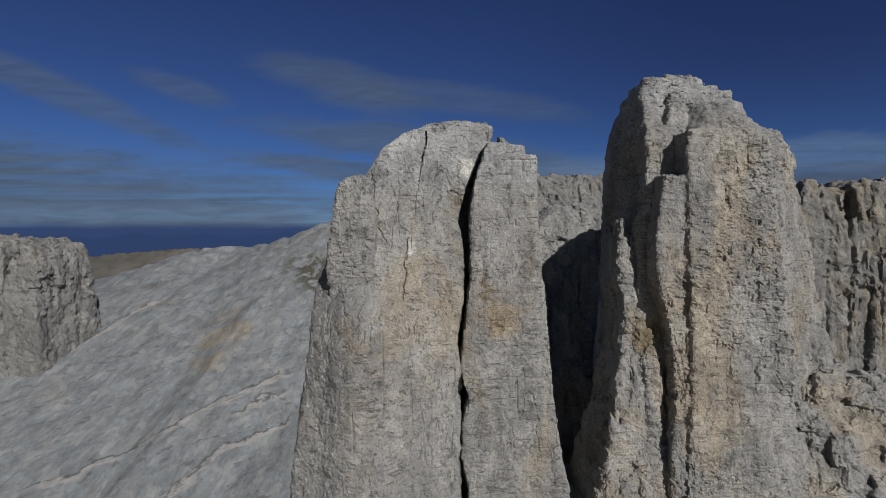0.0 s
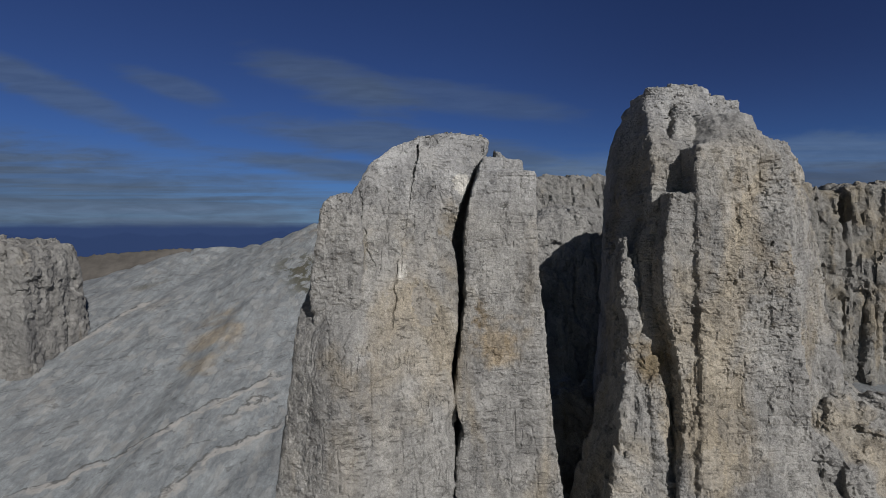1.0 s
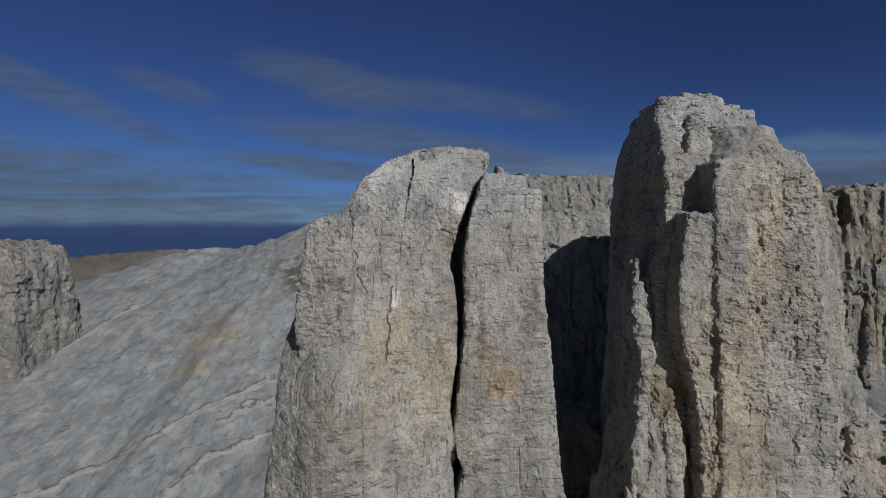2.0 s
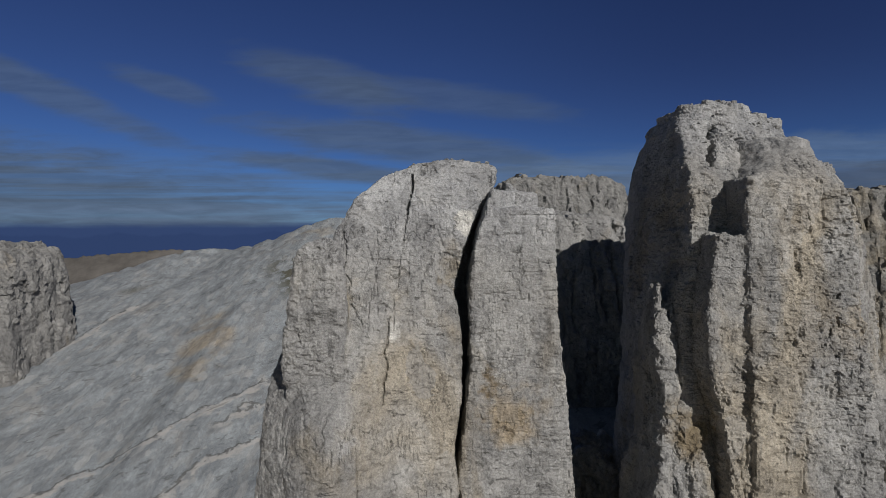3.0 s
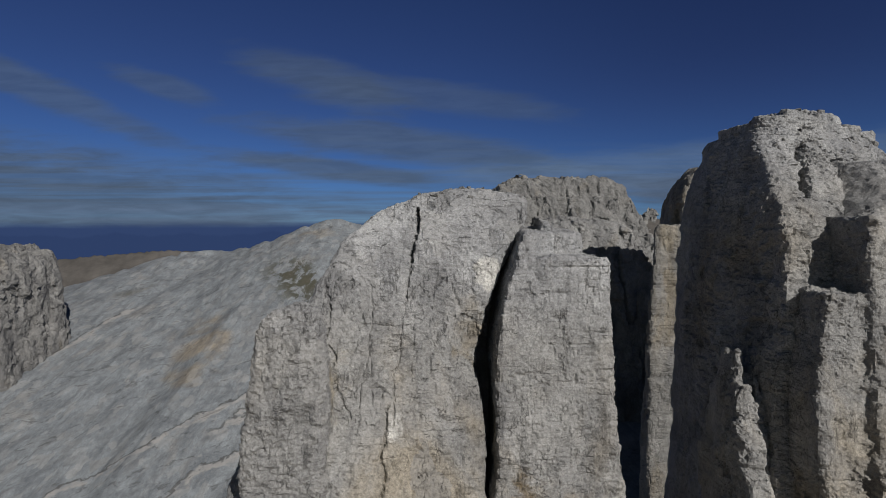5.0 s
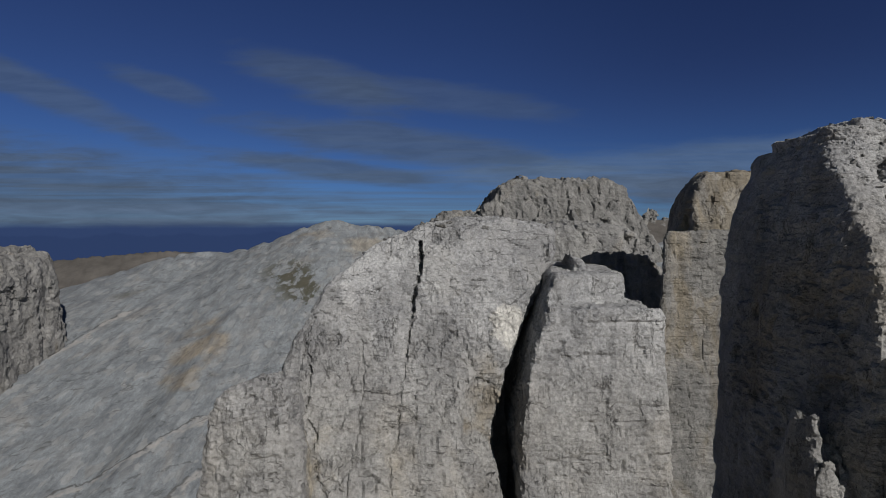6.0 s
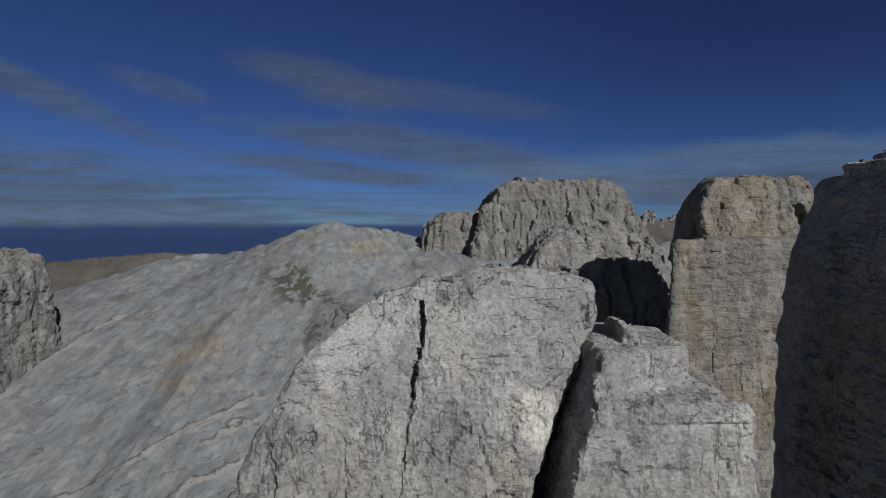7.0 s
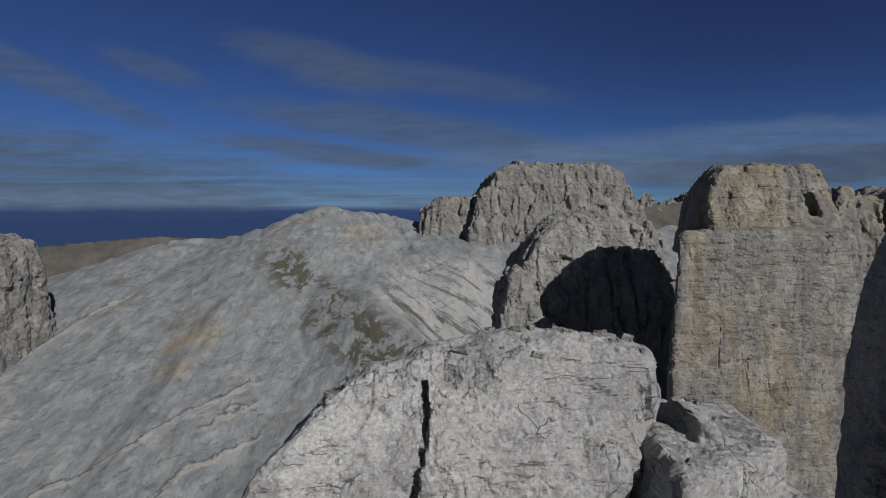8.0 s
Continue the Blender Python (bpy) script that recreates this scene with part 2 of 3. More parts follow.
            pale = n.math("MULTIPLY", n.math("MULTIPLY", n.ramp(n.math("ABSOLUTE", off), wide, wide * 0.25), inside), n.ramp(worn, 0.36, 0.56))
            colour = n.mix(n.math("MULTIPLY", pale, 0.75), colour, (0.35, 0.335, 0.315))
            split = n.math("MULTIPLY", n.ramp(n.math("ABSOLUTE", n.math("ADD", off, wide * 0.8)), 4.0, 1.6), n.math("MULTIPLY", inside, n.ramp(worn, 0.60, 0.50)))
            colour = n.mix(n.math("MULTIPLY", split, 0.65), colour, (0.05, 0.046, 0.042))
        slant = n.add("ShaderNodeCombineXYZ", {0: n.add("ShaderNodeVectorMath", {0: place, 1: (0.8, 0.6, 0.0)}, operation="DOT_PRODUCT").outputs["Value"],
                                               1: n.math("MULTIPLY", n.add("ShaderNodeVectorMath", {0: place, 1: (0.6, -0.8, 0.0)}, operation="DOT_PRODUCT").outputs["Value"], 3.0), 2: 0.0}).outputs[0]
        crack = n.math("ABSOLUTE", n.math("SUBTRACT", n.noise(slant, 0.0055, 5.0, 0.55, 0.5), 0.47))
        colour = n.mix(n.math("MULTIPLY", n.math("MULTIPLY", n.ramp(crack, 0.016, 0.005), n.ramp(worn, 0.48, 0.56)), 0.5), colour, (0.06, 0.058, 0.055))
        # the far ridge is of darker, browner rock
        away = n.add("ShaderNodeSeparateXYZ", {0: place}).outputs[1]
        colour = n.mix(n.math("MULTIPLY", n.ramp(away, 2500.0, 3000.0), 0.95), colour, n.mix(n.ramp(n.noise(n.scaled(place, 1, 0.5, 2), 0.006, 9.0, 0.7), 0.3, 0.7), (0.068, 0.061, 0.054), (0.125, 0.113, 0.101)))
        # unseen valley floor, pale scree and dry grass added to bounce light into shadows
        low = n.add("ShaderNodeSeparateXYZ", {0: place}).outputs[2]
        colour = n.mix(n.ramp(low, -420.0, -460.0), colour, n.mix(n.noise(place, 0.02, 6.0), (0.27, 0.225, 0.165), (0.42, 0.36, 0.285)))
    bump = n.add("ShaderNodeBump", {"Strength": relief, "Distance": 1.0, "Height": height})
    m.node_tree.links.new(colour, shader.inputs["Base Color"])
    m.node_tree.links.new(bump.outputs[0], shader.inputs["Normal"])
    shader.inputs["Roughness"].default_value = 0.92
    shader.inputs["Specular IOR Level"].default_value = 0.2
    return m


ROCK = rock_material("limestone", 1.0, paler_above=(102.0, 114.0), stained=0.6, spots=(
    ((-5.6, 91.8, 97.6), 1.3, 2.2, FRESH), ((4.6, 98.4, 111.0), 1.6, 1.2, FRESH), ((-11.5, 84.5, 83.0), 2.2, 0.9, (0.325, 0.322, 0.315)),
    ((10.5, 92.0, 84.0), 5.0, 1.3, RUST), ((7.6, 92.0, 88.5), 1.6, 2.2, (0.15, 0.105, 0.05)), ((2.5, 97.0, 104.5), 2.5, 1.6, (0.186, 0.149, 0.093)), ((-12.5, 93.0, 100.5), 3.0, 1.5, (0.248, 0.217, 0.161))))
ROCK_OCHRE = rock_material("ochre_limestone", 1.0, paler_above=(114.0, 128.0), stained=0.8, spots=(
    ((47.0, 90.0, 68.0), 8.0, 1.5, (0.29, 0.255, 0.20)), ((38.0, 95.5, 80.0), 4.0, 1.2, (0.174, 0.130, 0.068)), ((58.0, 95.0, 98.0), 5.0, 1.6, (0.298, 0.254, 0.192))))
ROCK_MID = rock_material("limestone_of_the_back_towers", 2.0, stained=0.85, grey=(0.186, 0.182, 0.172), ochre=(0.218, 0.192, 0.150))
ROCK_GREY = rock_material("fluted_grey_limestone", 3.5, stained=0.3, grey=(0.228, 0.226, 0.221), ochre=(0.258, 0.234, 0.196))
ROCK_FAR = rock_material("mountain_limestone", 7.0, stained=0.3, grey=(0.192, 0.189, 0.182), ochre=(0.229, 0.205, 0.167))
# bluish base grey: the distance haze is put into the slope's colour
FAR = rock_material("hazy_slope_limestone", 5.0, grey=(0.205, 0.222, 0.235), ochre=(0.238, 0.236, 0.230), stained=0.3, relief=0.6, grassy=0.9, stretch=0.55, spots=(
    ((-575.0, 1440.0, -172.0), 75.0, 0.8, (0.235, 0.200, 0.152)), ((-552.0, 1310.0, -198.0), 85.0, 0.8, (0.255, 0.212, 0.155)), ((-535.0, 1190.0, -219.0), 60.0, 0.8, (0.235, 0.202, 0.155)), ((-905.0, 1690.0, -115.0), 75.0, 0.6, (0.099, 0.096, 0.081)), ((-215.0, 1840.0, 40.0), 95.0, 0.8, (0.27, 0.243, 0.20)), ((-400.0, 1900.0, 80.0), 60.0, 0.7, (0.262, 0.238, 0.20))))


# ---- noise and fields ----
TABLE = np.random.RandomState(7).rand(64, 64, 64).astype(np.float32)


def grain(x, y, z):
    """Smooth value noise, 0 to 1."""
    xi, yi, zi = np.floor(x).astype(np.int32), np.floor(y).astype(np.int32), np.floor(z).astype(np.int32)
    u, v, w = x - xi, y - yi, z - zi
    u, v, w = u * u * (3 - 2 * u), v * v * (3 - 2 * v), w * w * (3 - 2 * w)
    x0, y0, z0, x1, y1, z1 = xi & 63, yi & 63, zi & 63, (xi + 1) & 63, (yi + 1) & 63, (zi + 1) & 63
    a = TABLE[x0, y0, z0] * (1 - u) + TABLE[x1, y0, z0] * u
    b = TABLE[x0, y1, z0] * (1 - u) + TABLE[x1, y1, z0] * u
    c = TABLE[x0, y0, z1] * (1 - u) + TABLE[x1, y0, z1] * u
    d = TABLE[x0, y1, z1] * (1 - u) + TABLE[x1, y1, z1] * u
    return (a * (1 - v) + b * v) * (1 - w) + (c * (1 - v) + d * v) * w


def picked(i, j, k):
    """One random number for a whole block."""
    return TABLE[i.astype(np.int32) & 63, j.astype(np.int32) & 63, k.astype(np.int32) & 63]


def rugged(x, y, z, s, seed, flute=1.0, block=1.0):
    """How far jointed limestone stands out of its plain shape: flutes, beds and blocks. s: the size of the pieces."""
    o = seed * 13.7
    wx = (grain(x / (4 * s) + o, y / (4 * s), z / (9 * s)) - 0.5) * 2.6 * s
    wy = (grain(x / (4 * s) + o, y / (4 * s) + 9, z / (9 * s)) - 0.5) * 2.6 * s
    wz = (grain(x / (6 * s) + o, y / (6 * s) + 21, z / (6 * s)) - 0.5) * 3.0 * s
    d = (grain(x / (8 * s) + o, y / (8 * s), z / (13 * s)) - 0.5) * 1.6 * s
    if flute:
        ridge = np.abs(grain((x + wx * 0.5) / (3.2 * s) + o + 5, (y + wy * 0.5) / (3.2 * s), z / (24 * s)) - 0.5) * 2
        d += flute * s * (0.35 - 1.1 * np.clip(0.3 - ridge, 0, 1) / 0.3)
    if flute > 1:
        # upright columns with sharp edges, some of them broken off
        for wide, deep in ((4.6, 1.7), (1.9, 0.8)):
            i, j = np.floor((x + 1.4 * wx + 0.05 * z) / (wide * s)), np.floor((y + 1.4 * wy) / (wide * s))
            broken = np.floor((z + wz) / (14 * s) + 7 * picked(i, j, 0 * i))
            d += (picked(i + seed, j, broken) - 0.5) * deep * s
    bed = np.floor((z + wz) / (2.9 * s))
    i = np.floor((x + wx) / (3.6 * s) + 0.37 * bed)
    j = np.floor((y + wy) / (3.6 * s) + 0.61 * bed)
    d += (picked(i + seed, j, bed) - 0.5) * 0.95 * s * block
    bed = np.floor((z + wz * 0.7) / (1.15 * s))
    i = np.floor((x + wx * 0.8) / (1.4 * s) + 0.41 * bed)
    j = np.floor((y + wy * 0.8) / (1.4 * s) + 0.23 * bed)
    d += (picked(i + seed, j + 7, bed) - 0.5) * 0.5 * s * block
    d += (grain(x / (1.1 * s), y / (1.1 * s), z / (1.3 * s) + o) - 0.5) * 0.4 * s
    return d


def facets(x, y, z, s, seed):
    """Flat broken faces: each cell of a random mosaic leans its own way. About -0.5 to 0.5."""
    q = np.stack([x / s + seed * 3.1, y / s, z / (1.35 * s)], 1).astype(np.float32)
    base = np.floor(q).astype(np.int32)
    best = np.full(len(q), 9.0, np.float32)
    height = np.zeros(len(q), np.float32)
    for o in range(27):
        c = base + np.array((o % 3 - 1, o // 3 % 3 - 1, o // 9 - 1), np.int32)
        i, j, k = c[:, 0] & 63, c[:, 1] & 63, c[:, 2] & 63
        a, b, e = TABLE[i, j, k], TABLE[j, k, i], TABLE[k, i, j]
        off = q - c - np.stack([a, b, e], 1)
        far = (off * off).sum(1)
        lean = off[:, 0] * (TABLE[k, j, i] - 0.5) + off[:, 1] * (TABLE[i, k, j] - 0.5) + off[:, 2] * (TABLE[j, i, k] - 0.5)
        closer = far < best
        best = np.where(closer, far, best)
        height = np.where(closer, 1.1 * lean + 0.55 * (TABLE[(i + 31) & 63, j, k] - 0.5), height)
    return height


def chipped(x, y, z, s, seed):
    """The finer breaks, laid on after the surface is found."""
    o = seed * 5.3
    w = (grain(x / (1.2 * s), y / (1.2 * s) + o, z / (1.2 * s)) - 0.5) * 0.7 * s
    d = facets(x + w, y - w, z + w * 0.6, 1.7 * s, seed) * 0.8 * s
    d += facets(x - w, y + w, z, 0.65 * s, seed + 4) * 0.42 * s
    return d


def fissured(x, y, z, s, seed, beds):
    """Thin upright joints and level beds, open in places."""
    o = seed * 5.3
    w = (grain(x / (1.3 * s), y / (1.3 * s) + o, z / (2.0 * s)) - 0.5) * 0.8 * s
    here = step_up(0.5, 0.62, grain(x / (4.5 * s) + o, y / (4.5 * s), z / (6 * s)))
    split = np.abs(grain((x + w) / (2.2 * s) + o, (y - w) / (2.2 * s), z / (30 * s)) - 0.5)
    d = -0.28 * s * np.clip(0.03 - split, 0, 1) / 0.03 * here
    level = (z + 0.35 * w + (grain(x / (14 * s), y / (14 * s), 0 * z + o) - 0.5) * 3 * s) / (1.45 * s)
    bed = np.floor(level)
    there = step_up(0.5, 0.64, grain(x / (5 * s) + bed * 7.3, y / (5 * s), bed * 3.1))
    return d - 0.2 * beds * s * np.clip(0.13 - np.abs(level - bed - 0.5), 0, 1) / 0.13 * there


def stepped(x, y, z, s, seed, courses):
    """Small blocks with sharp edges, thick in broken ground and few on smooth slabs. Each course: how wide, how tall, how deep."""
    o = seed * 7.1
    broken = 0.3 + 0.9 * step_up(0.42, 0.62, grain(x / (5 * s) + o, y / (5 * s), z / (8 * s)))
    w = (grain(x / (1.6 * s), y / (1.6 * s) + o, z / (1.6 * s)) - 0.5) * s
    d = np.zeros_like(x)
    for wide, tall, deep in courses:
        level = (z + 0.6 * w * tall + (grain(x / (9 * s) + o, y / (9 * s), 0 * z) - 0.5) * 4 * s) / (tall * s)
        bed = np.floor(level)
        i = np.floor((x + w * wide) / (wide * s) + 0.37 * bed)
        j = np.floor((y - w * wide) / (wide * s) + 0.61 * bed)
        d += (picked(i + seed, j, bed) - 0.5) * deep * s
    return d * broken


def column(x, y, z, zk, left, right, front, back, top, rounding=1.5):
    """Signed distance to a pillar whose four sides follow the heights zk."""
    q1 = np.maximum(np.interp(z, zk, left) - x, x - np.interp(z, zk, right))
    q2 = np.maximum(np.interp(z, zk, front) - y, y - np.interp(z, zk, back)) if not callable(front) else np.maximum(front(x, z) - y, y - np.interp(z, zk, back))
    q3 = z - top(x, y) if callable(top) else z - top
    r = rounding
    a, b, c = np.maximum(q1 + r, 0), np.maximum(q2 + r, 0), np.maximum(q3 + r, 0)
    return np.minimum(np.maximum(np.maximum(q1, q2), q3) + r, 0) + np.sqrt(a * a + b * b + c * c) - r


def refined(places, quads, chosen):
    """Every chosen quad cut into four. Further columns of places are carried along."""
    rest, quads = quads[~chosen], quads[chosen]
    n = len(quads)
    ends = np.sort(np.concatenate([quads[:, [i, (i + 1) % 4]] for i in range(4)]), 1).astype(np.int64)
    keys, back = np.unique(ends[:, 0] * len(places) + ends[:, 1], return_inverse=True)
    first, second = keys // len(places), keys % len(places)
    middle = (places[first] + places[second]) / 2
    centre = places[quads].mean(1)
    e = back.reshape(4, n) + len(places)
    c = np.arange(n) + len(places) + len(keys)
    parts = [np.stack([quads[:, i], e[i], c, e[i - 1]], 1) for i in range(4)]
    return np.concatenate([places, middle, centre]), np.concatenate(parts + [rest])


def outward(places, quads):
    """The vertices' normals."""
    a, b, c, d = (places[quads[:, i]] for i in range(4))
    face = np.cross(c - a, d - b)
    total = np.zeros_like(places)
    for i in range(4):
        for k in range(3):
            total[:, k] += np.bincount(quads[:, i], face[:, k], len(places))
    return total / np.maximum(np.linalg.norm(total, axis=1), 1e-9)[:, None]


def solid(name, field, lo, hi, step, size, seed, parent=None, material=None, amount=1.0, flute=1.0, block=1.0, cuts=0, chips=0.7, behind=1e9, beds=0.5, crumble=1.0, fine=1e9, grooves=()):
    """The surface where a field passes zero, roughened like rock, as one mesh."""
    axes = [np.arange(a, b + step, step, dtype=np.float32) for a, b in zip(lo, hi)]
    x, y, z = np.meshgrid(*axes, indexing="ij")
    v = field(x, y, z).astype(np.float32)
    near = np.abs(v) < 3.2 * size
    v[near] -= amount * rugged(x[near], y[near], z[near], size, seed, flute, block)
    v[0], v[-1], v[:, 0], v[:, -1], v[:, :, 0], v[:, :, -1] = 1, 1, 1, 1, 1, 1
    inside = v < 0
    cells = tuple(n - 1 for n in v.shape)
    total, count = np.zeros((3, *cells), np.float32), np.zeros(cells, np.float32)
    corners = [(i, j, k) for i in (0, 1) for j in (0, 1) for k in (0, 1)]

    def cut(a, c):
        return a[c[0]:a.shape[0] - 1 + c[0], c[1]:a.shape[1] - 1 + c[1], c[2]:a.shape[2] - 1 + c[2]]

    mixed = np.zeros(cells, np.int8)
    for c in corners:
        mixed += cut(inside, c)
    mixed = (mixed > 0) & (mixed < 8)
    at = np.argwhere(mixed)
    number = np.full(cells, -1, np.int32)
    number[mixed] = np.arange(len(at))
    values = {c: v[at[:, 0] + c[0], at[:, 1] + c[1], at[:, 2] + c[2]] for c in corners}
    place, hits = np.zeros((len(at), 3), np.float32), np.zeros(len(at), np.float32)
    for c in corners:
        for axis in range(3):
            if c[axis]:
                continue
            e = tuple(1 if i == axis else c[i] for i in range(3))
            a, b = values[c], values[e]
            crossing = (a < 0) != (b < 0)
            t = np.where(crossing, a / np.where(crossing, a - b, 1), 0)
            for i in range(3):
                place[:, i] += np.where(crossing, c[i] + (t if i == axis else 0), 0)
            hits += crossing
    place = (at + place / hits[:, None]) * step + np.array(lo, np.float32)
    quads = []
    for axis in range(3):
        u, w = (axis + 1) % 3, (axis + 2) % 3
        a = [slice(1, -1)] * 3
        a[axis] = slice(0, -1)
        b = list(a)
        b[axis] = slice(1, None)
        first, second = inside[tuple(a)], inside[tuple(b)]
        for flip in (0, 1):
            e = np.argwhere((first & ~second) if not flip else (~first & second))
            e[:, u] += 1
            e[:, w] += 1
            ring = []
            for du, dw in ((-1, -1), (0, -1), (0, 0), (-1, 0)):
                g = e.copy()
                g[:, u] += du
                g[:, w] += dw
                ring.append(number[g[:, 0], g[:, 1], g[:, 2]])
            quads.append(np.stack(ring if not flip else ring[::-1], 1))
    quads = np.concatenate(quads)
    # the weathered front is finer than the back
    normal = outward(place, quads)
    front = np.clip((normal[:, 2] * 0.44 - normal[:, 1] * 0.9 + 0.4) / 0.3, 0, 1) * np.clip(behind - place[:, 1], 0, 1)
    for level in range(cuts):
        place = np.concatenate([place, front[:, None]], 1)
        place, quads = refined(place, quads, place[quads, 3].max(1) > 0)
        place, front = place[:, :3].copy(), place[:, 3].copy()
        some = front > 0
        x, y, z = place[some].T
        if level == 0:
            d = chips * chipped(x, y, z, size, seed) + fissured(x, y, z, size, seed, beds) + stepped(x, y, z, size, seed, ((2.2, 1.1, 0.30), (0.9, 0.5, 0.17))) * crumble
        else:
            d = stepped(x, y, z, size, seed + 3, ((0.5, 0.3, 0.085), (0.28, 0.2, 0.035))) * crumble + 0.5 * fissured(x, y, z, 0.45 * size, seed + 2, beds)
        for heights, across, wide, deep in grooves:
            off = (x - np.interp(z, heights, across) - 0.9 * (grain(0 * z, 0 * z + across[0], z / 1.9) - 0.5) - 0.25 * (grain(0 * z + 5, 0 * z + across[0], z / 0.5) - 0.5)) / wide
            d -= 0.6 * deep * np.exp(-off ** 4) * (z > heights[0]) * (z < heights[-1])
        place[some] += outward(place, quads)[some] * (front[some] * d)[:, None]
        front = front * step_up(fine - 2, fine, place[:, 2])
    if not cuts and chips:
        place = place + normal * (chips * chipped(*place.T, size, seed) + fissured(*place.T, size, seed, beds) + stepped(*place.T, size, seed, ((2.2, 1.1, 0.30), (0.9, 0.5, 0.17))) * crumble)[:, None]
    return raw_mesh(name, place, quads, parent, material)


def raw_mesh(name, places, quads, parent=None, material=None, smooth=False):
    me = bpy.data.meshes.new(name)
    n = quads.shape[1]
    me.vertices.add(len(places))
    me.vertices.foreach_set("co", np.ascontiguousarray(places, np.float32).ravel())
    me.loops.add(quads.size)
    me.loops.foreach_set("vertex_index", np.ascontiguousarray(quads, np.int32).ravel())
    me.polygons.add(len(quads))
    me.polygons.foreach_set("loop_start", np.arange(0, quads.size, n, dtype=np.int32))
    me.polygons.foreach_set("use_smooth", np.full(len(quads), smooth))
    me.update()
    me.validate()
    me.materials.append(material)
    ob = new(name, me)
    if parent:
        ob.parent = parent
    return ob


def step_up(a, b, v):
    t = np.clip((v - a) / (b - a), 0, 1)
    return t * t * (3 - 2 * t)


# ---- ground ----
def ground_height(x, y):
    def along(x0, y0, z0, x1, y1, z1):
        dx, dy = x1 - x0, y1 - y0
        t = np.clip(((x - x0) * dx + (y - y0) * dy) / (dx * dx + dy * dy), 0, 1)
        return z0 + t * (z1 - z0), np.hypot(x - x0 - t * dx, y - y0 - t * dy)

    # the great slab: it steepens towards us and breaks off behind its crest
    z = np.interp(y, (500, 950, 1150, 1340, 1700, 1860, 2400, 3000), (-690, -375, -262, -187, -118, -93, -20, 30))
    # the spur with the meadows, and the upland valley beyond it
    beyond = step_up(-280, 120, x + 545 - 0.68 * (1853 - y))
    upland = np.interp(y, (500, 800, 1000, 1323, 1573, 1700, 2000), (-690, -320, -165, -112, -58, -15, 10))
    z = z * (1 - beyond) + np.maximum(upland, z) * beyond
    z = z - 30 * np.exp(-((x - 95 - 0.31 * (y - 1222)) / 120) ** 2) * step_up(900, 1100, y) * (1 - step_up(1450, 1700, y))
    spur = np.abs(x + 545 - 0.68 * (1853 - y)) / 90
    z = z + 14 * np.exp(-spur * spur) * step_up(950, 1150, y) * (1 - step_up(1650, 1900, y))
    z = z - 0.6 * np.maximum(np.interp(y, (950, 1380, 1560, 1700, 2100, 2460), (-1150, -1180, -1060, -960, -930, -827)) - x, 0)
    z = z - 0.7 * np.maximum(y - np.interp(x, (-960, -930, -827, -467, -136, -19, 160, 420, 900, 1500), (1700, 2100, 2460, 2660, 2360, 1960, 1700, 1650, 1900, 2100)), 0)
    for p, q, slope in (((-1290, 1950, -120), (-1110, 2000, -62), 0.3), ((-1110, 2000, -62), (-926, 2000, 14), 0.3), ((-926, 2000, 14), (-800, 2050, 20), 0.3), ((-800, 2050, 20), (-657, 2000, 42), 0.33), ((-657, 2000, 42), (-530, 2000, 92), 0.36), ((-530, 2000, 92), (-445, 2000, 126), 0.42),
                        ((-445, 2000, 126), (-361, 2000, 150), 0.46), ((-361, 2000, 150), (-234, 2000, 130), 0.46), ((-234, 2000, 130), (-107, 2000, 102), 0.46), ((-107, 2000, 102), (-23, 1990, 74), 0.46),
                        ((-23, 1990, 74), (160, 1700, 12), 0.34), ((160, 1700, 12), (900, 1900, 70), 0.4), ((900, 1900, 70), (1500, 2100, 90), 0.4),
                        ((-2900, 3900, -135), (-1940, 3900, -65), 0.55), ((-1940, 3900, -65), (-960, 3900, -85), 0.55), ((1500, 4300, 150), (2300, 4200, 190), 0.6), ((-620, 3900, -90), (1500, 4300, 110), 0.5)):
        top, d = along(*p, *q)
        z = np.maximum(z, top - slope * d)
    z = np.maximum(z, -690)
    far = step_up(550, 850, np.hypot(x, y))
    z = z * far - 690 * (1 - far)
    saddle = -45 - 0.9 * np.hypot(np.maximum(np.abs(x - 340) - 300, 0), np.maximum(np.abs(y - 440) - 130, 0))
    z = np.maximum(z, saddle)
    mound = 47 - 1.5 * np.maximum(np.hypot(np.maximum(np.abs(x - 35) - 45, 0), np.maximum(np.abs(y - 110) - 15, 0)) - 6, 0)
    return np.maximum(z, mound)


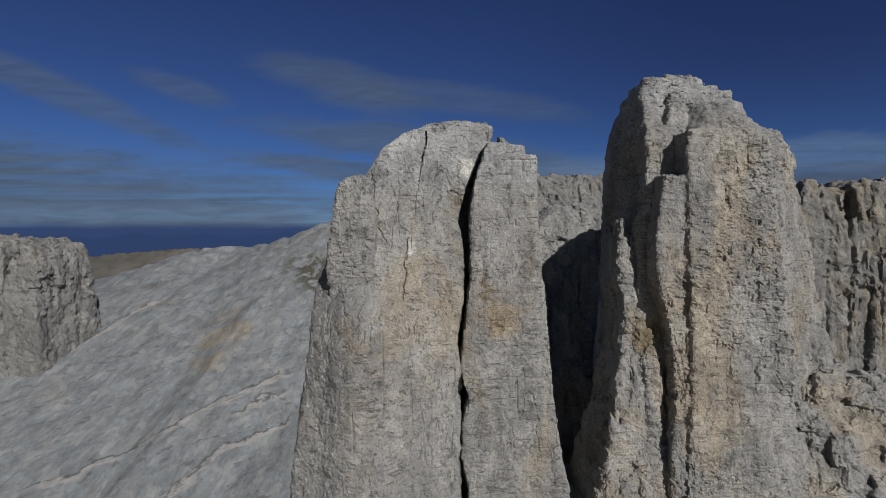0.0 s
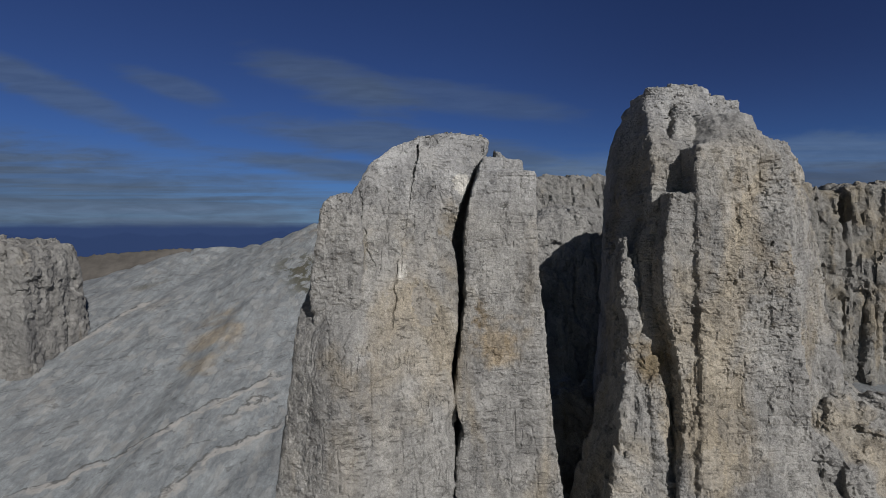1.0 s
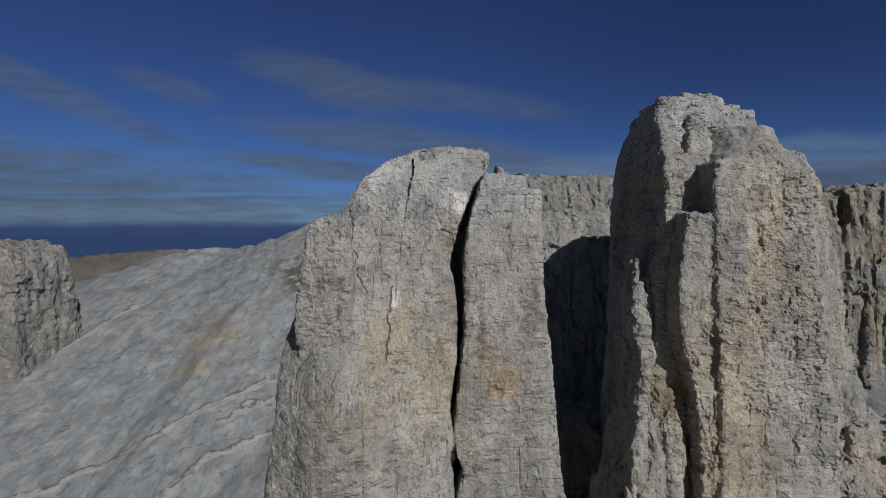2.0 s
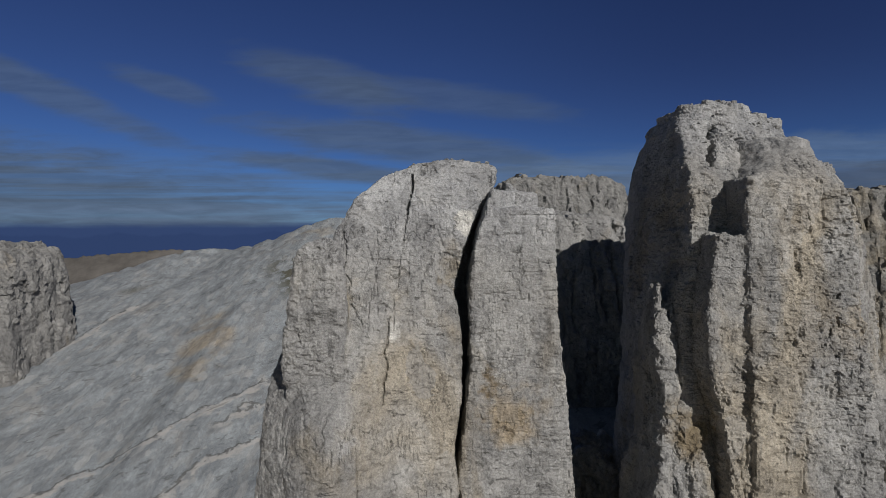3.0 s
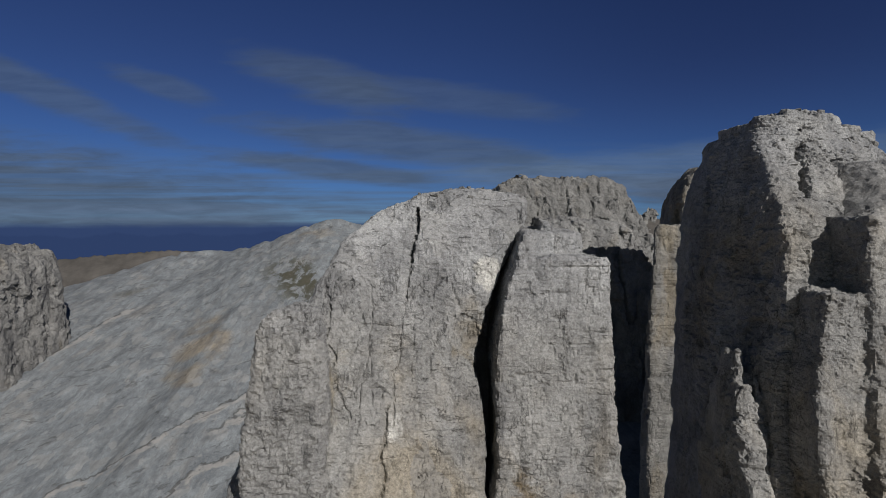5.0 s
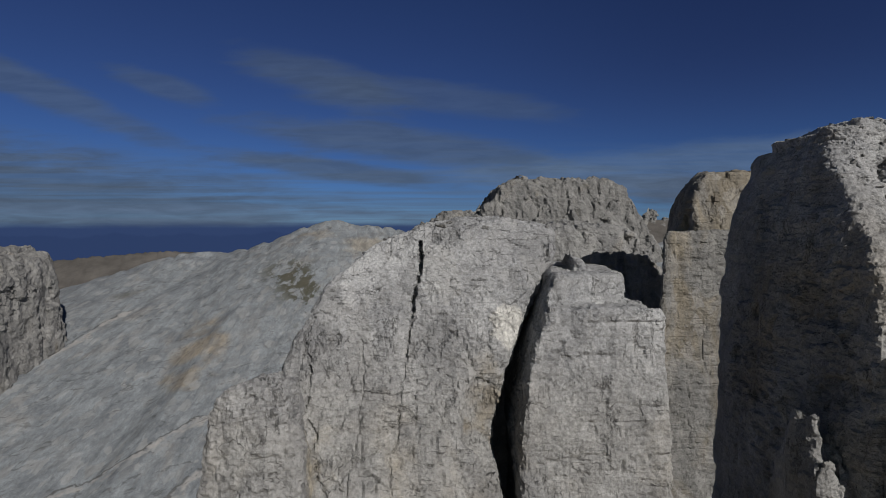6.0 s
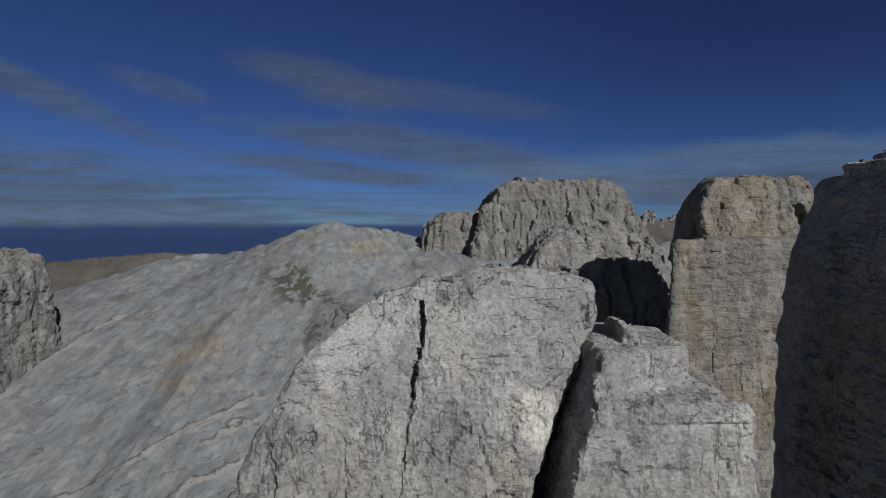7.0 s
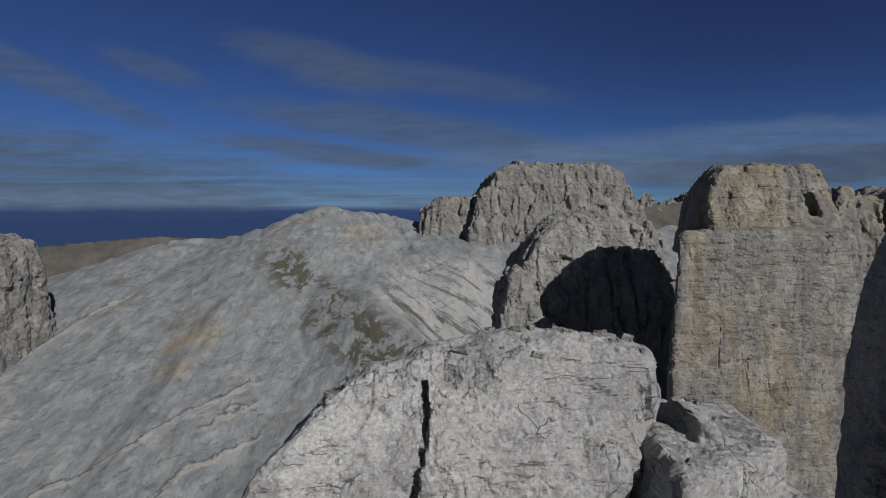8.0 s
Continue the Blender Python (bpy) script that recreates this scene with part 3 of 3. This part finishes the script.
def make_ground():
    angle = np.radians(np.concatenate([np.arange(-180, -43, 2.5), np.arange(-43, 46, 0.21), np.arange(46, 180.1, 2.5)]))
    reach = np.concatenate([np.linspace(0, 700, 50), np.arange(704, 2000, 5.5), np.geomspace(2005, 4900, 150)])
    a, r = np.meshgrid(angle, reach, indexing="ij")
    x, y = np.sin(a) * r, np.cos(a) * r
    z = ground_height(x, y)
    n, m = a.shape
    rough = step_up(500, 900, r)
    # ledges that climb across the slab, gullies and broken ground
    u, v = 0.8 * x + 0.6 * y, 0.6 * x - 0.8 * y
    for s, amp in ((300, 22), (140, 9)):
        z += (grain(u / (1.3 * s) + 3, v / s + 8, 0 * x) - 0.5) * amp * rough
    for s, amp in ((50, 2.6), (22, 1.1), (11, 0.5)):
        z += (grain(x / (0.6 * s) + 3, y / (1.7 * s) + 8, 0 * x) - 0.5) * amp * rough
    z += facets(x.ravel(), y.ravel() * 0.45, 0 * x.ravel(), 38, 2).reshape(x.shape) * 2.2 * rough
    z += facets(x.ravel(), y.ravel() * 0.45, 0 * x.ravel(), 15, 3).reshape(x.shape) * 0.9 * rough
    w = grain(x / 130, y / 130, 0 * x + 3) * 150 + grain(x / 40, y / 40, 0 * x + 3) * 30
    step = (v + w) / 75
    z += step_up(0.82, 1.0, step - np.floor(step)) * 3 * (picked(np.floor(step), np.floor(step * 0), 0 * x) - 0.3) * rough
    # cliff bands below the far crests, and gullies that run down them
    high = step_up(1700, 1850, y + 60 * grain(x / 90, y / 90, 0 * x))
    level = (z + 16 * grain(x / 70, y / 70, 0 * x + 5)) / 30
    z += 7 * (step_up(0.55, 1.0, level - np.floor(level)) - (level - np.floor(level))) * high
    gully = np.abs(grain((x + 0.35 * y) / 55, y / 420, 0 * x + 7) - 0.5) * 2
    z -= 9 * np.clip(0.35 - gully, 0, 1) / 0.35 * high
    i = np.arange(n * m).reshape(n, m)
    quads = np.stack([i[:-1, :-1], i[:-1, 1:], i[1:, 1:], i[1:, :-1]], -1).reshape(-1, 4)
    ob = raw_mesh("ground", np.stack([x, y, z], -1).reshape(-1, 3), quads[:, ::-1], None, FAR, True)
    return tagged(ob, "pale grey limestone mountainside with scree and thin grass", "mountainside", kind="structure")


def thing(name, label, category, at=(0, 0, 0)):
    ob = new(name)
    ob.location = at
    return tagged(ob, label, category)


# ---- the two near towers ----
def ball(x, y, z, centre, size):
    return np.sqrt(((x - centre[0]) / size[0]) ** 2 + ((y - centre[1]) / size[1]) ** 2 + ((z - centre[2]) / size[2]) ** 2) * min(size) - min(size)


def tower_a():
    t = thing("rock_tower", "pale grey limestone tower split by a deep diagonal crack", "rock tower")

    def wall(x, z):
        f = np.interp(z, (30, 52, 69, 80, 96, 102, 108, 111, 115, 118, 121), (89, 90, 91, 90.5, 92.5, 94.5, 97.3, 98.3, 99.7, 101.5, 103.5))
        bulge = 6 * np.exp(-((x + 15) / 9) ** 2) * (1 - step_up(84, 97, z))
        return f - bulge + 0.9 * np.clip(-(x + 16), 0, 20) * (0.1 + 0.6 * step_up(80, 97, z))

    zk = (30, 57, 70, 79, 88, 96, 101, 106, 111, 114.5, 117, 120)
    left = (-28.5, -27, -25.2, -24, -23.2, -21.6, -20.4, -16.8, -14.0, -11.9, -9.9, -6.4)
    crack_z = (30, 51, 58, 64.7, 68.5, 72, 75, 85, 90, 96, 102, 107, 113, 118, 121)
    crack_x = (4.5, 4.2, 2.7, 3, 4.4, 3, 2.3, 3.4, 4.2, 3.8, 3.1, 4.4, 6.6, 9.8, 10)

    # open joints: their heights, where they run, how wide and how deep
    grooves = (((112, 114, 116, 118.6), (-3.9, -3.8, -3.75, -3.5), 0.12, 1.0), ((108.4, 110, 112.2), (-4.3, -4.1, -3.9), 0.07, 0.4), ((96, 100, 104, 108.6), (-5.6, -5.5, -5.2, -4.4), 0.07, 0.22), ((87, 91, 95, 98), (-6.9, -6.6, -6.6, -6.0), 0.09, 0.45),
               ((97, 99, 104, 109, 112), (-10.0, -11.2, -12.8, -13.2, -13.0), 0.09, 0.4), ((64, 70, 76, 82, 87), (-18.0, -17.7, -16.6, -15.0, -13.2), 0.09, 0.3),
               ((95, 101, 106, 110), (-9.4, -9.2, -8.2, -8.6), 0.06, 0.2))

    def main(x, y, z):
        f = column(x, y, z, zk, left, np.interp(zk, crack_z, crack_x),
                   wall, [113] * 12, lambda x, y: 121.2 - 0.02 * (x - 2) ** 2 - 0.09 * np.maximum(y - 102.5, 0) ** 2, 1.0)
        f = np.minimum(f, column(x, y, z, (30, 100, 118), (-10, -8, -4), (15, 14, 11), (101, 103, 105), (113, 113, 112), lambda x, y: 117.5 - 1.3 * np.maximum(x - 9, 0) - 0.7 * np.maximum(y - 106, 0), 1.0))
        f = np.maximum(f, 0.9 * (np.interp(z, zk, left) + 0.12 * np.maximum(y - 98, 0) - x))
        for centre, size in (((2.6, 95.6, 104), (2.4, 2.0, 4.5)), ((-1.9, 101.6, 118.9), (0.9, 1.2, 0.5)), ((-13.5, 89.5, 97.5), (3.0, 1.8, 3.5)), ((3.4, 91.5, 70), (1.6, 2.4, 3)), ((-4.5, 91, 94), (1.2, 0.9, 3))):
            f = np.maximum(f, -ball(x, y, z, centre, size))
        return f

    solid("main_wall", main, (-31, 78, 42), (18, 116, 104), 0.5, 1.0, 1, t, ROCK, 0.6, 0.2, 0.5, 2, 0.26, 103, 0.3, 0.55, 84, grooves)
    top = solid("summit", main, (-22, 91, 102.8), (18, 116, 124), 0.42, 1.0, 1, t, ROCK, 0.6, 0.2, 0.5, 2, 0.26, 110, 0.3, 0.6, 103, grooves)
    solid("shoulder", lambda x, y, z: column(x, y, z, (80, 100, 109), (-20.5, -19.5, -18), (-12, -12, -13.2), (88.5, 89, 90), (100, 100, 97), lambda x, y: 109.2 - 0.25 * (y - 90) - 0.45 * np.maximum(-x - 15, 0), 0.8),
          (-23, 85, 78), (-9, 103, 112), 0.5, 0.8, 2, t, ROCK, 0.8, 0.3, 0.8, 2, 0.3, 98, 0.5, 1.3, 90)
    zp = (30, 51, 58, 64.7, 68.5, 75, 85, 90, 96, 102, 107, 110, 113, 115.5, 118)

    def pillar(x, y, z):
        sides = (zp, (5.1, 4.8, 3.4, 3.6, 5.0, 3.0, 4.1, 4.9, 5.0, 4.7, 5.4, 6.1, 7.1, 8.0, 10.6), np.interp(zp, (30, 52, 59, 67, 75, 86, 93, 100, 112), (25, 23.3, 21.5, 20.5, 19.9, 18.6, 17.6, 17.1, 17.1)))
        f = column(x, y, z, *sides, np.interp(zp, (30, 85, 88, 92, 100, 105, 110, 118), (91.5, 92.4, 93, 92.5, 92.8, 93.4, 94.3, 95)), [107] * 15, lambda x, y: 113.2 - 0.07 * (x - 12), 0.25)
        f = np.minimum(f, column(x, y, z, zp, sides[1], [15.7] * 15, lambda x, z: 95.8 + 0.56 * np.maximum(x - 8, 0), [105] * 15, lambda x, y: 116.2 - 0.12 * (x - 8) + 0.06 * (y - 98), 0.25))
        f = np.minimum(f, column(x, y, z, (100, 118), (9, 10.7), (13.2, 12.6), (99.3, 99.8), (104, 103.6), lambda x, y: 117.4 - 0.6 * (x - 10.7), 0.25))
        for centre, size in (((8.2, 90.8, 86.5), (2.4, 1.8, 4.0)), ((12, 91.2, 84), (2.5, 0.9, 3))):
            f = np.maximum(f, -ball(x, y, z, centre, size))
        return f

    side = solid("side_pillar", pillar, (1, 88, 42), (28, 110, 121), 0.48, 0.9, 3, t, ROCK, 0.45, 0.1, 0.6, 2, 0.26, 104, 1.0, 0.5, 82)
    boulders(t, [top, side], 60, (-9, 102.5, 116), (14, 106.5, 0), (0.3, 1.0), 3, ROCK)
    return t


def tower_b():
    t = thing("rock_tower", "tall ochre and grey limestone tower with a shaded flank", "rock tower")
    zk = (30, 60, 85, 97, 104, 110, 116, 119, 122.7, 126, 128, 131)
    front = (92, 93.5, 95.5, 96.6, 97.1, 97.5, 98.6, 100.4, 103.2, 106, 107.5, 111)

    def main(x, y, z):
        lean = np.maximum(y - 122, 0) * 0.9 + np.interp(z, (85, 97, 104, 119, 124, 129), (-1, -0.8, 0, 0.5, 0.3, -1)) * (1 - np.clip((y - 98) / 18, 0, 1))
        f = column(x - lean, y, z, zk, (31.5, 35.3, 37, 37.3, 37.6, 37.8, 38.2, 38.8, 39.6, 40.6, 41.2, 43), (100, 92, 85, 82, 79, 75.5, 68, 64.5, 62.8, 61.5, 61, 60.5),
                   lambda x, z: np.interp(z, zk, front) + 0.85 * np.maximum(x - 60, 0) + 0.5 * np.maximum(z - 119, 0) * step_up(47, 60, x), (138, 138, 138, 138, 138, 138, 134, 130, 126, 124, 123, 121), lambda x, y: 129.6 - 0.03 * np.abs(x - 50), 0.5)
        # the broken crown
        for lo, hi, near, far, top in ((42.0, 48.6, 108.8, 119, 130.6), (47.6, 55.4, 112, 122, 132.4), (50.2, 53.6, 113.4, 121, 132.9), (55.0, 59.4, 113.5, 124, 130.7),
                                       (58.6, 64.2, 116.4, 125, 130.5), (60.9, 61.9, 118.8, 121, 131.7), (52.0, 58.0, 108.8, 116, 127.6), (56.5, 63.4, 111.5, 120, 126.4), (61, 66.2, 112.5, 122, 123.2)):
            f = np.minimum(f, column(x, y, z, (100, 134), (lo - 1, lo), (hi + 1, hi), (near - 2.5, near), (far, far), lambda x, y: top - 0.06 * (x - lo), 0.25))
        # the chimney below it
        slot = np.maximum(np.abs(x - (43.3 + (z - 120.5) * 0.44)) - 0.35 - 0.03 * np.abs(z - 118), np.abs(z - 124) - 5.4)
        f = np.maximum(f, -np.maximum(slot, y - np.interp(z, zk, front) - 2.6))
        for px, lo, hi, deep in ((53.5, 95, 121, 0.9), (58.2, 88, 116, 1.1), (49.0, 119, 127, 0.7)):
            f = np.maximum(f, -np.maximum(np.maximum(np.abs(x - px - 0.06 * (z - lo)) - 0.1, np.abs(z - (lo + hi) / 2) - (hi - lo) / 2), y - np.interp(z, zk, front) - deep - 0.85 * np.maximum(x - 60, 0)))
        return f

    core = solid("main_wall", main, (25, 90, 42), (102, 140, 136), 0.52, 1.0, 5, t, ROCK_OCHRE, 0.65, 0.5, 0.9, 2, 0.3, 119, 0.8, 1.5, 112)
    zk2 = (55, 70, 80, 90, 100, 109, 118)

    def pillar(x, y, z):
        f = column(x, y, z, zk2, (42.5, 43.6, 43.8, 43.6, 43.6, 43.7, 44.1), (64, 62, 61, 60.5, 60, 59, 57), (87.5, 89, 89.6, 90.5, 91.5, 92.7, 93.6), [106] * 7, lambda x, y: np.minimum(117.3 + 1.5 * np.maximum(y - 94.6, 0) * np.clip((x - 45.5) / 9, 0, 1), 124.5) - 0.03 * (x - 44) - 0.05 * np.maximum(x - 54, 0) ** 2, 0.4)
        f = np.minimum(f, column(x, y, z, zk2, (40, 41.2, 40.6, 38.6, 38.2, 39.5, 40), (48, 48, 48, 48, 48, 48, 48), (88.4, 89.8, 90.8, 91.8, 92.4, 93.2, 94), [103] * 7, lambda x, y: 109.4 + 0.05 * (x - 40), 0.4))
        for px, lo, hi in ((50.5, 84, 113), (56.0, 70, 104), (46.8, 62, 88)):
            f = np.maximum(f, -np.maximum(np.maximum(np.abs(x - px - 0.5 * np.sin(z / 5.0 + px)) - 0.05, np.abs(z - (lo + hi) / 2) - (hi - lo) / 2), y - 92.3 + 0.12 * (100 - z)))
        return f

    solid("front_pillar", pillar, (32, 84, 42), (68, 108, 127), 0.48, 1.0, 6, t, ROCK_OCHRE, 0.6, 0.4, 0.7, 2, 0.3, 98, 0.6, 1.25, 84)

    def tongue(x, y, z):
        f = column(x, y, z, (50, 65, 80, 84, 90, 97, 101.5), (27, 31, 33.6, 33.9, 33.4, 33.3, 34.5), (42, 42, 38.6, 38.7, 37.4, 36.8, 35.3), (88, 92, 95, 95.6, 96.8, 98.6, 100.6), [106] * 7, 101.6, 0.4)
        return np.maximum(f, -np.maximum(np.maximum(np.abs(x - np.interp(z, (84, 90, 97), (34.6, 34.9, 35.5))) - 0.14 - 0.06 * np.maximum(z - 92, 0), y - 101), 86 - z))

    solid("flake", tongue, (24, 86, 42), (44, 108, 104), 0.5, 0.9, 7, t, ROCK_OCHRE, 0.7, 1.2, 0.9, 1, 0.4, 103)
    solid("side_block", lambda x, y, z: np.minimum(np.minimum(column(x, y, z, (80, 117, 120, 124), (71, 72, 73, 76), (86, 84, 82.6, 80.6), (121, 124, 125, 126), (140, 140, 139, 138), 124.0, 0.5),
          column(x, y, z, (80, 124), (70.5, 72.3), (77, 75.5), (120, 123.6), (136, 134), 122.2, 0.4)),
          column(x, y, z, (40, 86), (76, 79), (90, 84), (106, 114), (125, 123), 86, 1.0)), (68, 102, 42), (94, 142, 127), 0.65, 1.0, 8, t, ROCK_OCHRE, 0.8, 0.7, 1.0, 1, 0.3, 131)
    solid("rubble_foot", lambda x, y, z: column(x, y, z, (30, 60, 70), (60, 68, 74), (125, 118, 112), (96, 103, 110), [130] * 3, lambda x, y: 69.5 - 0.3 * np.abs(x - 84), 3.0),
          (56, 92, 42), (126, 132, 76), 0.75, 2.0, 9, t, ROCK_OCHRE, 0.9, 0.8, 1.3, 1, 0.35, 121)
    # rock saddle added to hide the sunlit ground, so the gully stays dark
    solid("added_gully_wall", lambda x, y, z: column(x, y, z, (30, 50, 68), (12, 15, 18), (42, 40, 38), (108, 114, 120), [134] * 3, lambda x, y: 66 - 0.3 * np.abs(x - 30), 2.0),
          (8, 100, 36), (46, 138, 72), 0.7, 1.3, 4, t, ROCK_OCHRE, 1.0, 1.2, 1.0, 0)
    boulders(t, [core], 120, (40, 104, 122), (66, 126, 0), (0.5, 1.3), 5, ROCK_OCHRE)
    return t


def boulders(tower, on, count, lo, hi, sizes, seed, material):
    """Loose blocks that lie on a summit."""
    bpy.context.view_layer.update()
    rng = random.Random(seed)
    shapes = []
    for k in range(6):
        bm = bmesh.new()
        for i in range(16):
            v = Vector([rng.choice((-1, 1)) * rng.uniform(0.55, 1.0) for a in range(3)])
            bm.verts.new((0.5 * v.x, 0.42 * v.y, 0.4 * v.z))
        hull = bmesh.ops.convex_hull(bm, input=bm.verts)
        bmesh.ops.delete(bm, geom=[g for g in hull["geom_interior"] if isinstance(g, bmesh.types.BMVert)], context="VERTS")
        me = bpy.data.meshes.new("block")
        bm.to_mesh(me)
        bm.free()
        me.materials.append(material)
        shapes.append(me)
    for k in range(count):
        x, y = rng.uniform(lo[0], hi[0]), rng.uniform(lo[1], hi[1])
        best = None
        for ob in on:
            hit, place, normal, index = ob.ray_cast(Vector((x, y, 200)), Vector((0, 0, -1)))
            if hit and (best is None or place.z > best[0].z):
                best = (place.copy(), normal.copy())
        if best is None or best[0].z < lo[2] or best[1].z < 0.72:
            continue
        size = rng.uniform(*sizes) * rng.uniform(0.6, 1.0)
        block = new("block", shapes[k % 6])
        block.parent = tower
        block.matrix_world = Matrix.Translation(best[0] + Vector((0, 0, 0.06 * size))) @ Euler((rng.uniform(-0.3, 0.3), rng.uniform(-0.3, 0.3), rng.uniform(0, 6.3))).to_matrix().to_4x4() @ Matrix.Diagonal((size * rng.uniform(0.8, 1.5), size, size * rng.uniform(0.6, 1.0), 1))


# ---- farther rocks ----
def far_rocks():
    t = thing("rock_tower", "squat ochre limestone tower with horizontal beds", "rock tower")
    def bedded(z):
        return sum(1.3 * np.exp(-((z - level) / 0.9) ** 2) for level in (111, 103, 97, 84, 66, 51, 33, 12))

    solid("wall", lambda x, y, z: bedded(z + 2.5 * np.sin(x / 17.0)) * 0.8 + column(x - 0.62 * np.maximum(y - 330, 0), y, z, (-50, 60, 116), (119, 122, 126), (240, 230, 218), (318, 325, 330), [410] * 3, lambda x, y: 117 - 0.03 * np.abs(x - 160), 2.5),
          (100, 305, -50), (270, 415, 125), 1.4, 2.2, 11, t, ROCK_MID, 0.6, 0.45, 0.6, 1, 0.16, 336, 0.7, 0.7)
    solid("summit", lambda x, y, z: np.maximum(np.maximum(column(x - 0.3 * np.maximum(y - 365, 0), y, z, (100, 130, 142, 153), (147, 153, 158, 167), (230, 227, 224, 218), (348, 353, 357, 362), [405] * 4, lambda x, y: 152.5 - 0.02 * np.abs(x - 185), 1.5),
          -np.maximum(np.maximum(np.abs(x - 150) - 5, np.abs(z - 123) - 7), y - 362)), -np.maximum(np.maximum(np.abs(x - 212 + 0.3 * (z - 130)) - 3.5, np.abs(z - 130) - 7), y - 358)),
          (145, 340, 100), (240, 410, 160), 1.1, 2.2, 10, t, ROCK_MID, 0.8, 0.9, 0.8, 1, 0.16, 375, 0.8, 0.5)
    t = thing("rock_peak", "fluted grey limestone peak standing half in shadow", "rock peak")
    solid("wall", lambda x, y, z: column(x, y, z, (-200, 0, 80, 112, 124), (32, 60, 76, 98, 112), (240, 215, 196, 180, 150), (440, 458, 480, 492, 500), [545] * 5, 120, 6),
          (10, 420, -50), (260, 550, 132), 1.5, 3.0, 12, t, ROCK_GREY, 0.9, 1.3, 0.7, 0, 0.35, crumble=0.8)
    solid("spire", lambda x, y, z: column(x, y, z, (-50, 30, 62, 82), (44, 52, 58, 66), (96, 90, 84, 74), (444, 452, 458, 464), [500] * 4, 80, 4),
          (34, 432, -50), (106, 510, 92), 1.6, 2.6, 18, t, ROCK_GREY, 0.9, 1.3, 0.7, 0, 0.35, crumble=0.8)
    t = thing("rock_wall", "grey limestone ridge of blunt towers", "rock wall")
    solid("wall", lambda x, y, z: np.maximum(column(x, y, z, (-200, 0, 100, 137), (300, 320, 335, 347), (640, 620, 600, 580), (470, 485, 492, 502), [560] * 4, lambda x, y: 138 + 5 * np.sin(x / 9.0), 5),
          -np.maximum(np.abs(x - 392) - 8, np.maximum(104 - z, y - 520))),
          (290, 455, -50), (645, 545, 152), 2.1, 3.4, 13, t, ROCK_MID, 0.9, 1.5, 0.7, 0, 0.25, crumble=0.6)
    solid("tower", lambda x, y, z: column(x, y, z, (-50, 100, 145), (404, 408, 412), (452, 446, 438), (476, 488, 496), [530] * 3, lambda x, y: 144 - 0.05 * np.abs(x - 425), 4),
          (394, 466, -50), (462, 538, 152), 2.0, 3.2, 19, t, ROCK_MID, 0.9, 1.4, 0.7, 0, 0.25, crumble=0.6)
    t = thing("mountain", "far jagged grey limestone peaks on the skyline", "mountain")
    for k, (px, py, top, wide) in enumerate(((1700, 4250, 190, 130), (1850, 4300, 235, 120), (2010, 4300, 205, 150), (2230, 4350, 250, 170))):
        solid("peak", lambda x, y, z: column(x, y, z, (-150, 60, top), (px - 2.2 * wide, px - wide, px - 0.16 * wide), (px + 2.2 * wide, px + wide, px + 0.2 * wide), (py - 2 * wide, py - wide, py - 0.1 * wide), (py + 2 * wide, py + wide, py + 0.2 * wide), top, 10),
              (px - 2.4 * wide, py - 2.2 * wide, -150), (px + 2.4 * wide, py + 2.2 * wide, top + 30), 14, 20, 21 + k, t, ROCK_FAR, 1.2, 1.8, 0.8, 0)
    t = thing("mountain", "broad grey limestone mountain with a fluted face", "mountain")
    solid("main_wall", lambda x, y, z: column(x, y, z, (-300, -60, 150, 250, 285), (60, 120, 175, 240, 300), (900, 820, 715, 690, 640), (1600, 1700, 1800, 1850, 1880), [2060] * 5, 284, 15),
          (30, 1580, -120), (920, 2080, 310), 5, 9.0, 14, t, ROCK_FAR, 1.0, 1.4, 0.7, 0, 0.35, crumble=0.8)
    solid("side_wall", lambda x, y, z: column(x, y, z, (-300, -60, 165), (-60, -30, 10), (400, 300, 190), (1700, 1800, 1880), [2050] * 3, lambda x, y: 168 - 0.28 * np.maximum(95 - x, 0), 14),
          (-80, 1650, -120), (420, 2070, 190), 6, 9.0, 17, t, ROCK_FAR, 1.0, 1.4, 0.7, 0, 0.35, crumble=0.8)
    t = thing("rock_peak", "blunt grey limestone buttress with vertical clefts", "rock peak")
    solid("main_wall", lambda x, y, z: column(x, y, z, (-360, -130, 40, 62), (-1500, -1400, -1300, -1280), (-1025, -1027, -1031, -1045), (1140, 1180, 1210, 1222), [1450] * 4, lambda x, y: 60 - 0.06 * (x + 1000), 8),
          (-1520, 1100, -360), (-990, 1470, 95), 6, 9.0, 15, t, ROCK_FAR, 0.9, 1.1, 0.7, 0, 0.35)
    solid("pillar", lambda x, y, z: column(x, y, z, (-360, -130, 0, 40, 60), (-1030, -1027, -1023, -1016, -1008), (-918, -930, -948, -962, -975), (1150, 1175, 1200, 1212, 1222), [1400] * 5, 57, 7),
          (-1055, 1110, -360), (-885, 1420, 85), 6, 9.0, 16, t, ROCK_FAR, 0.9, 1.1, 0.7, 0, 0.35)


make_ground()
tower_a()
tower_b()
far_rocks()
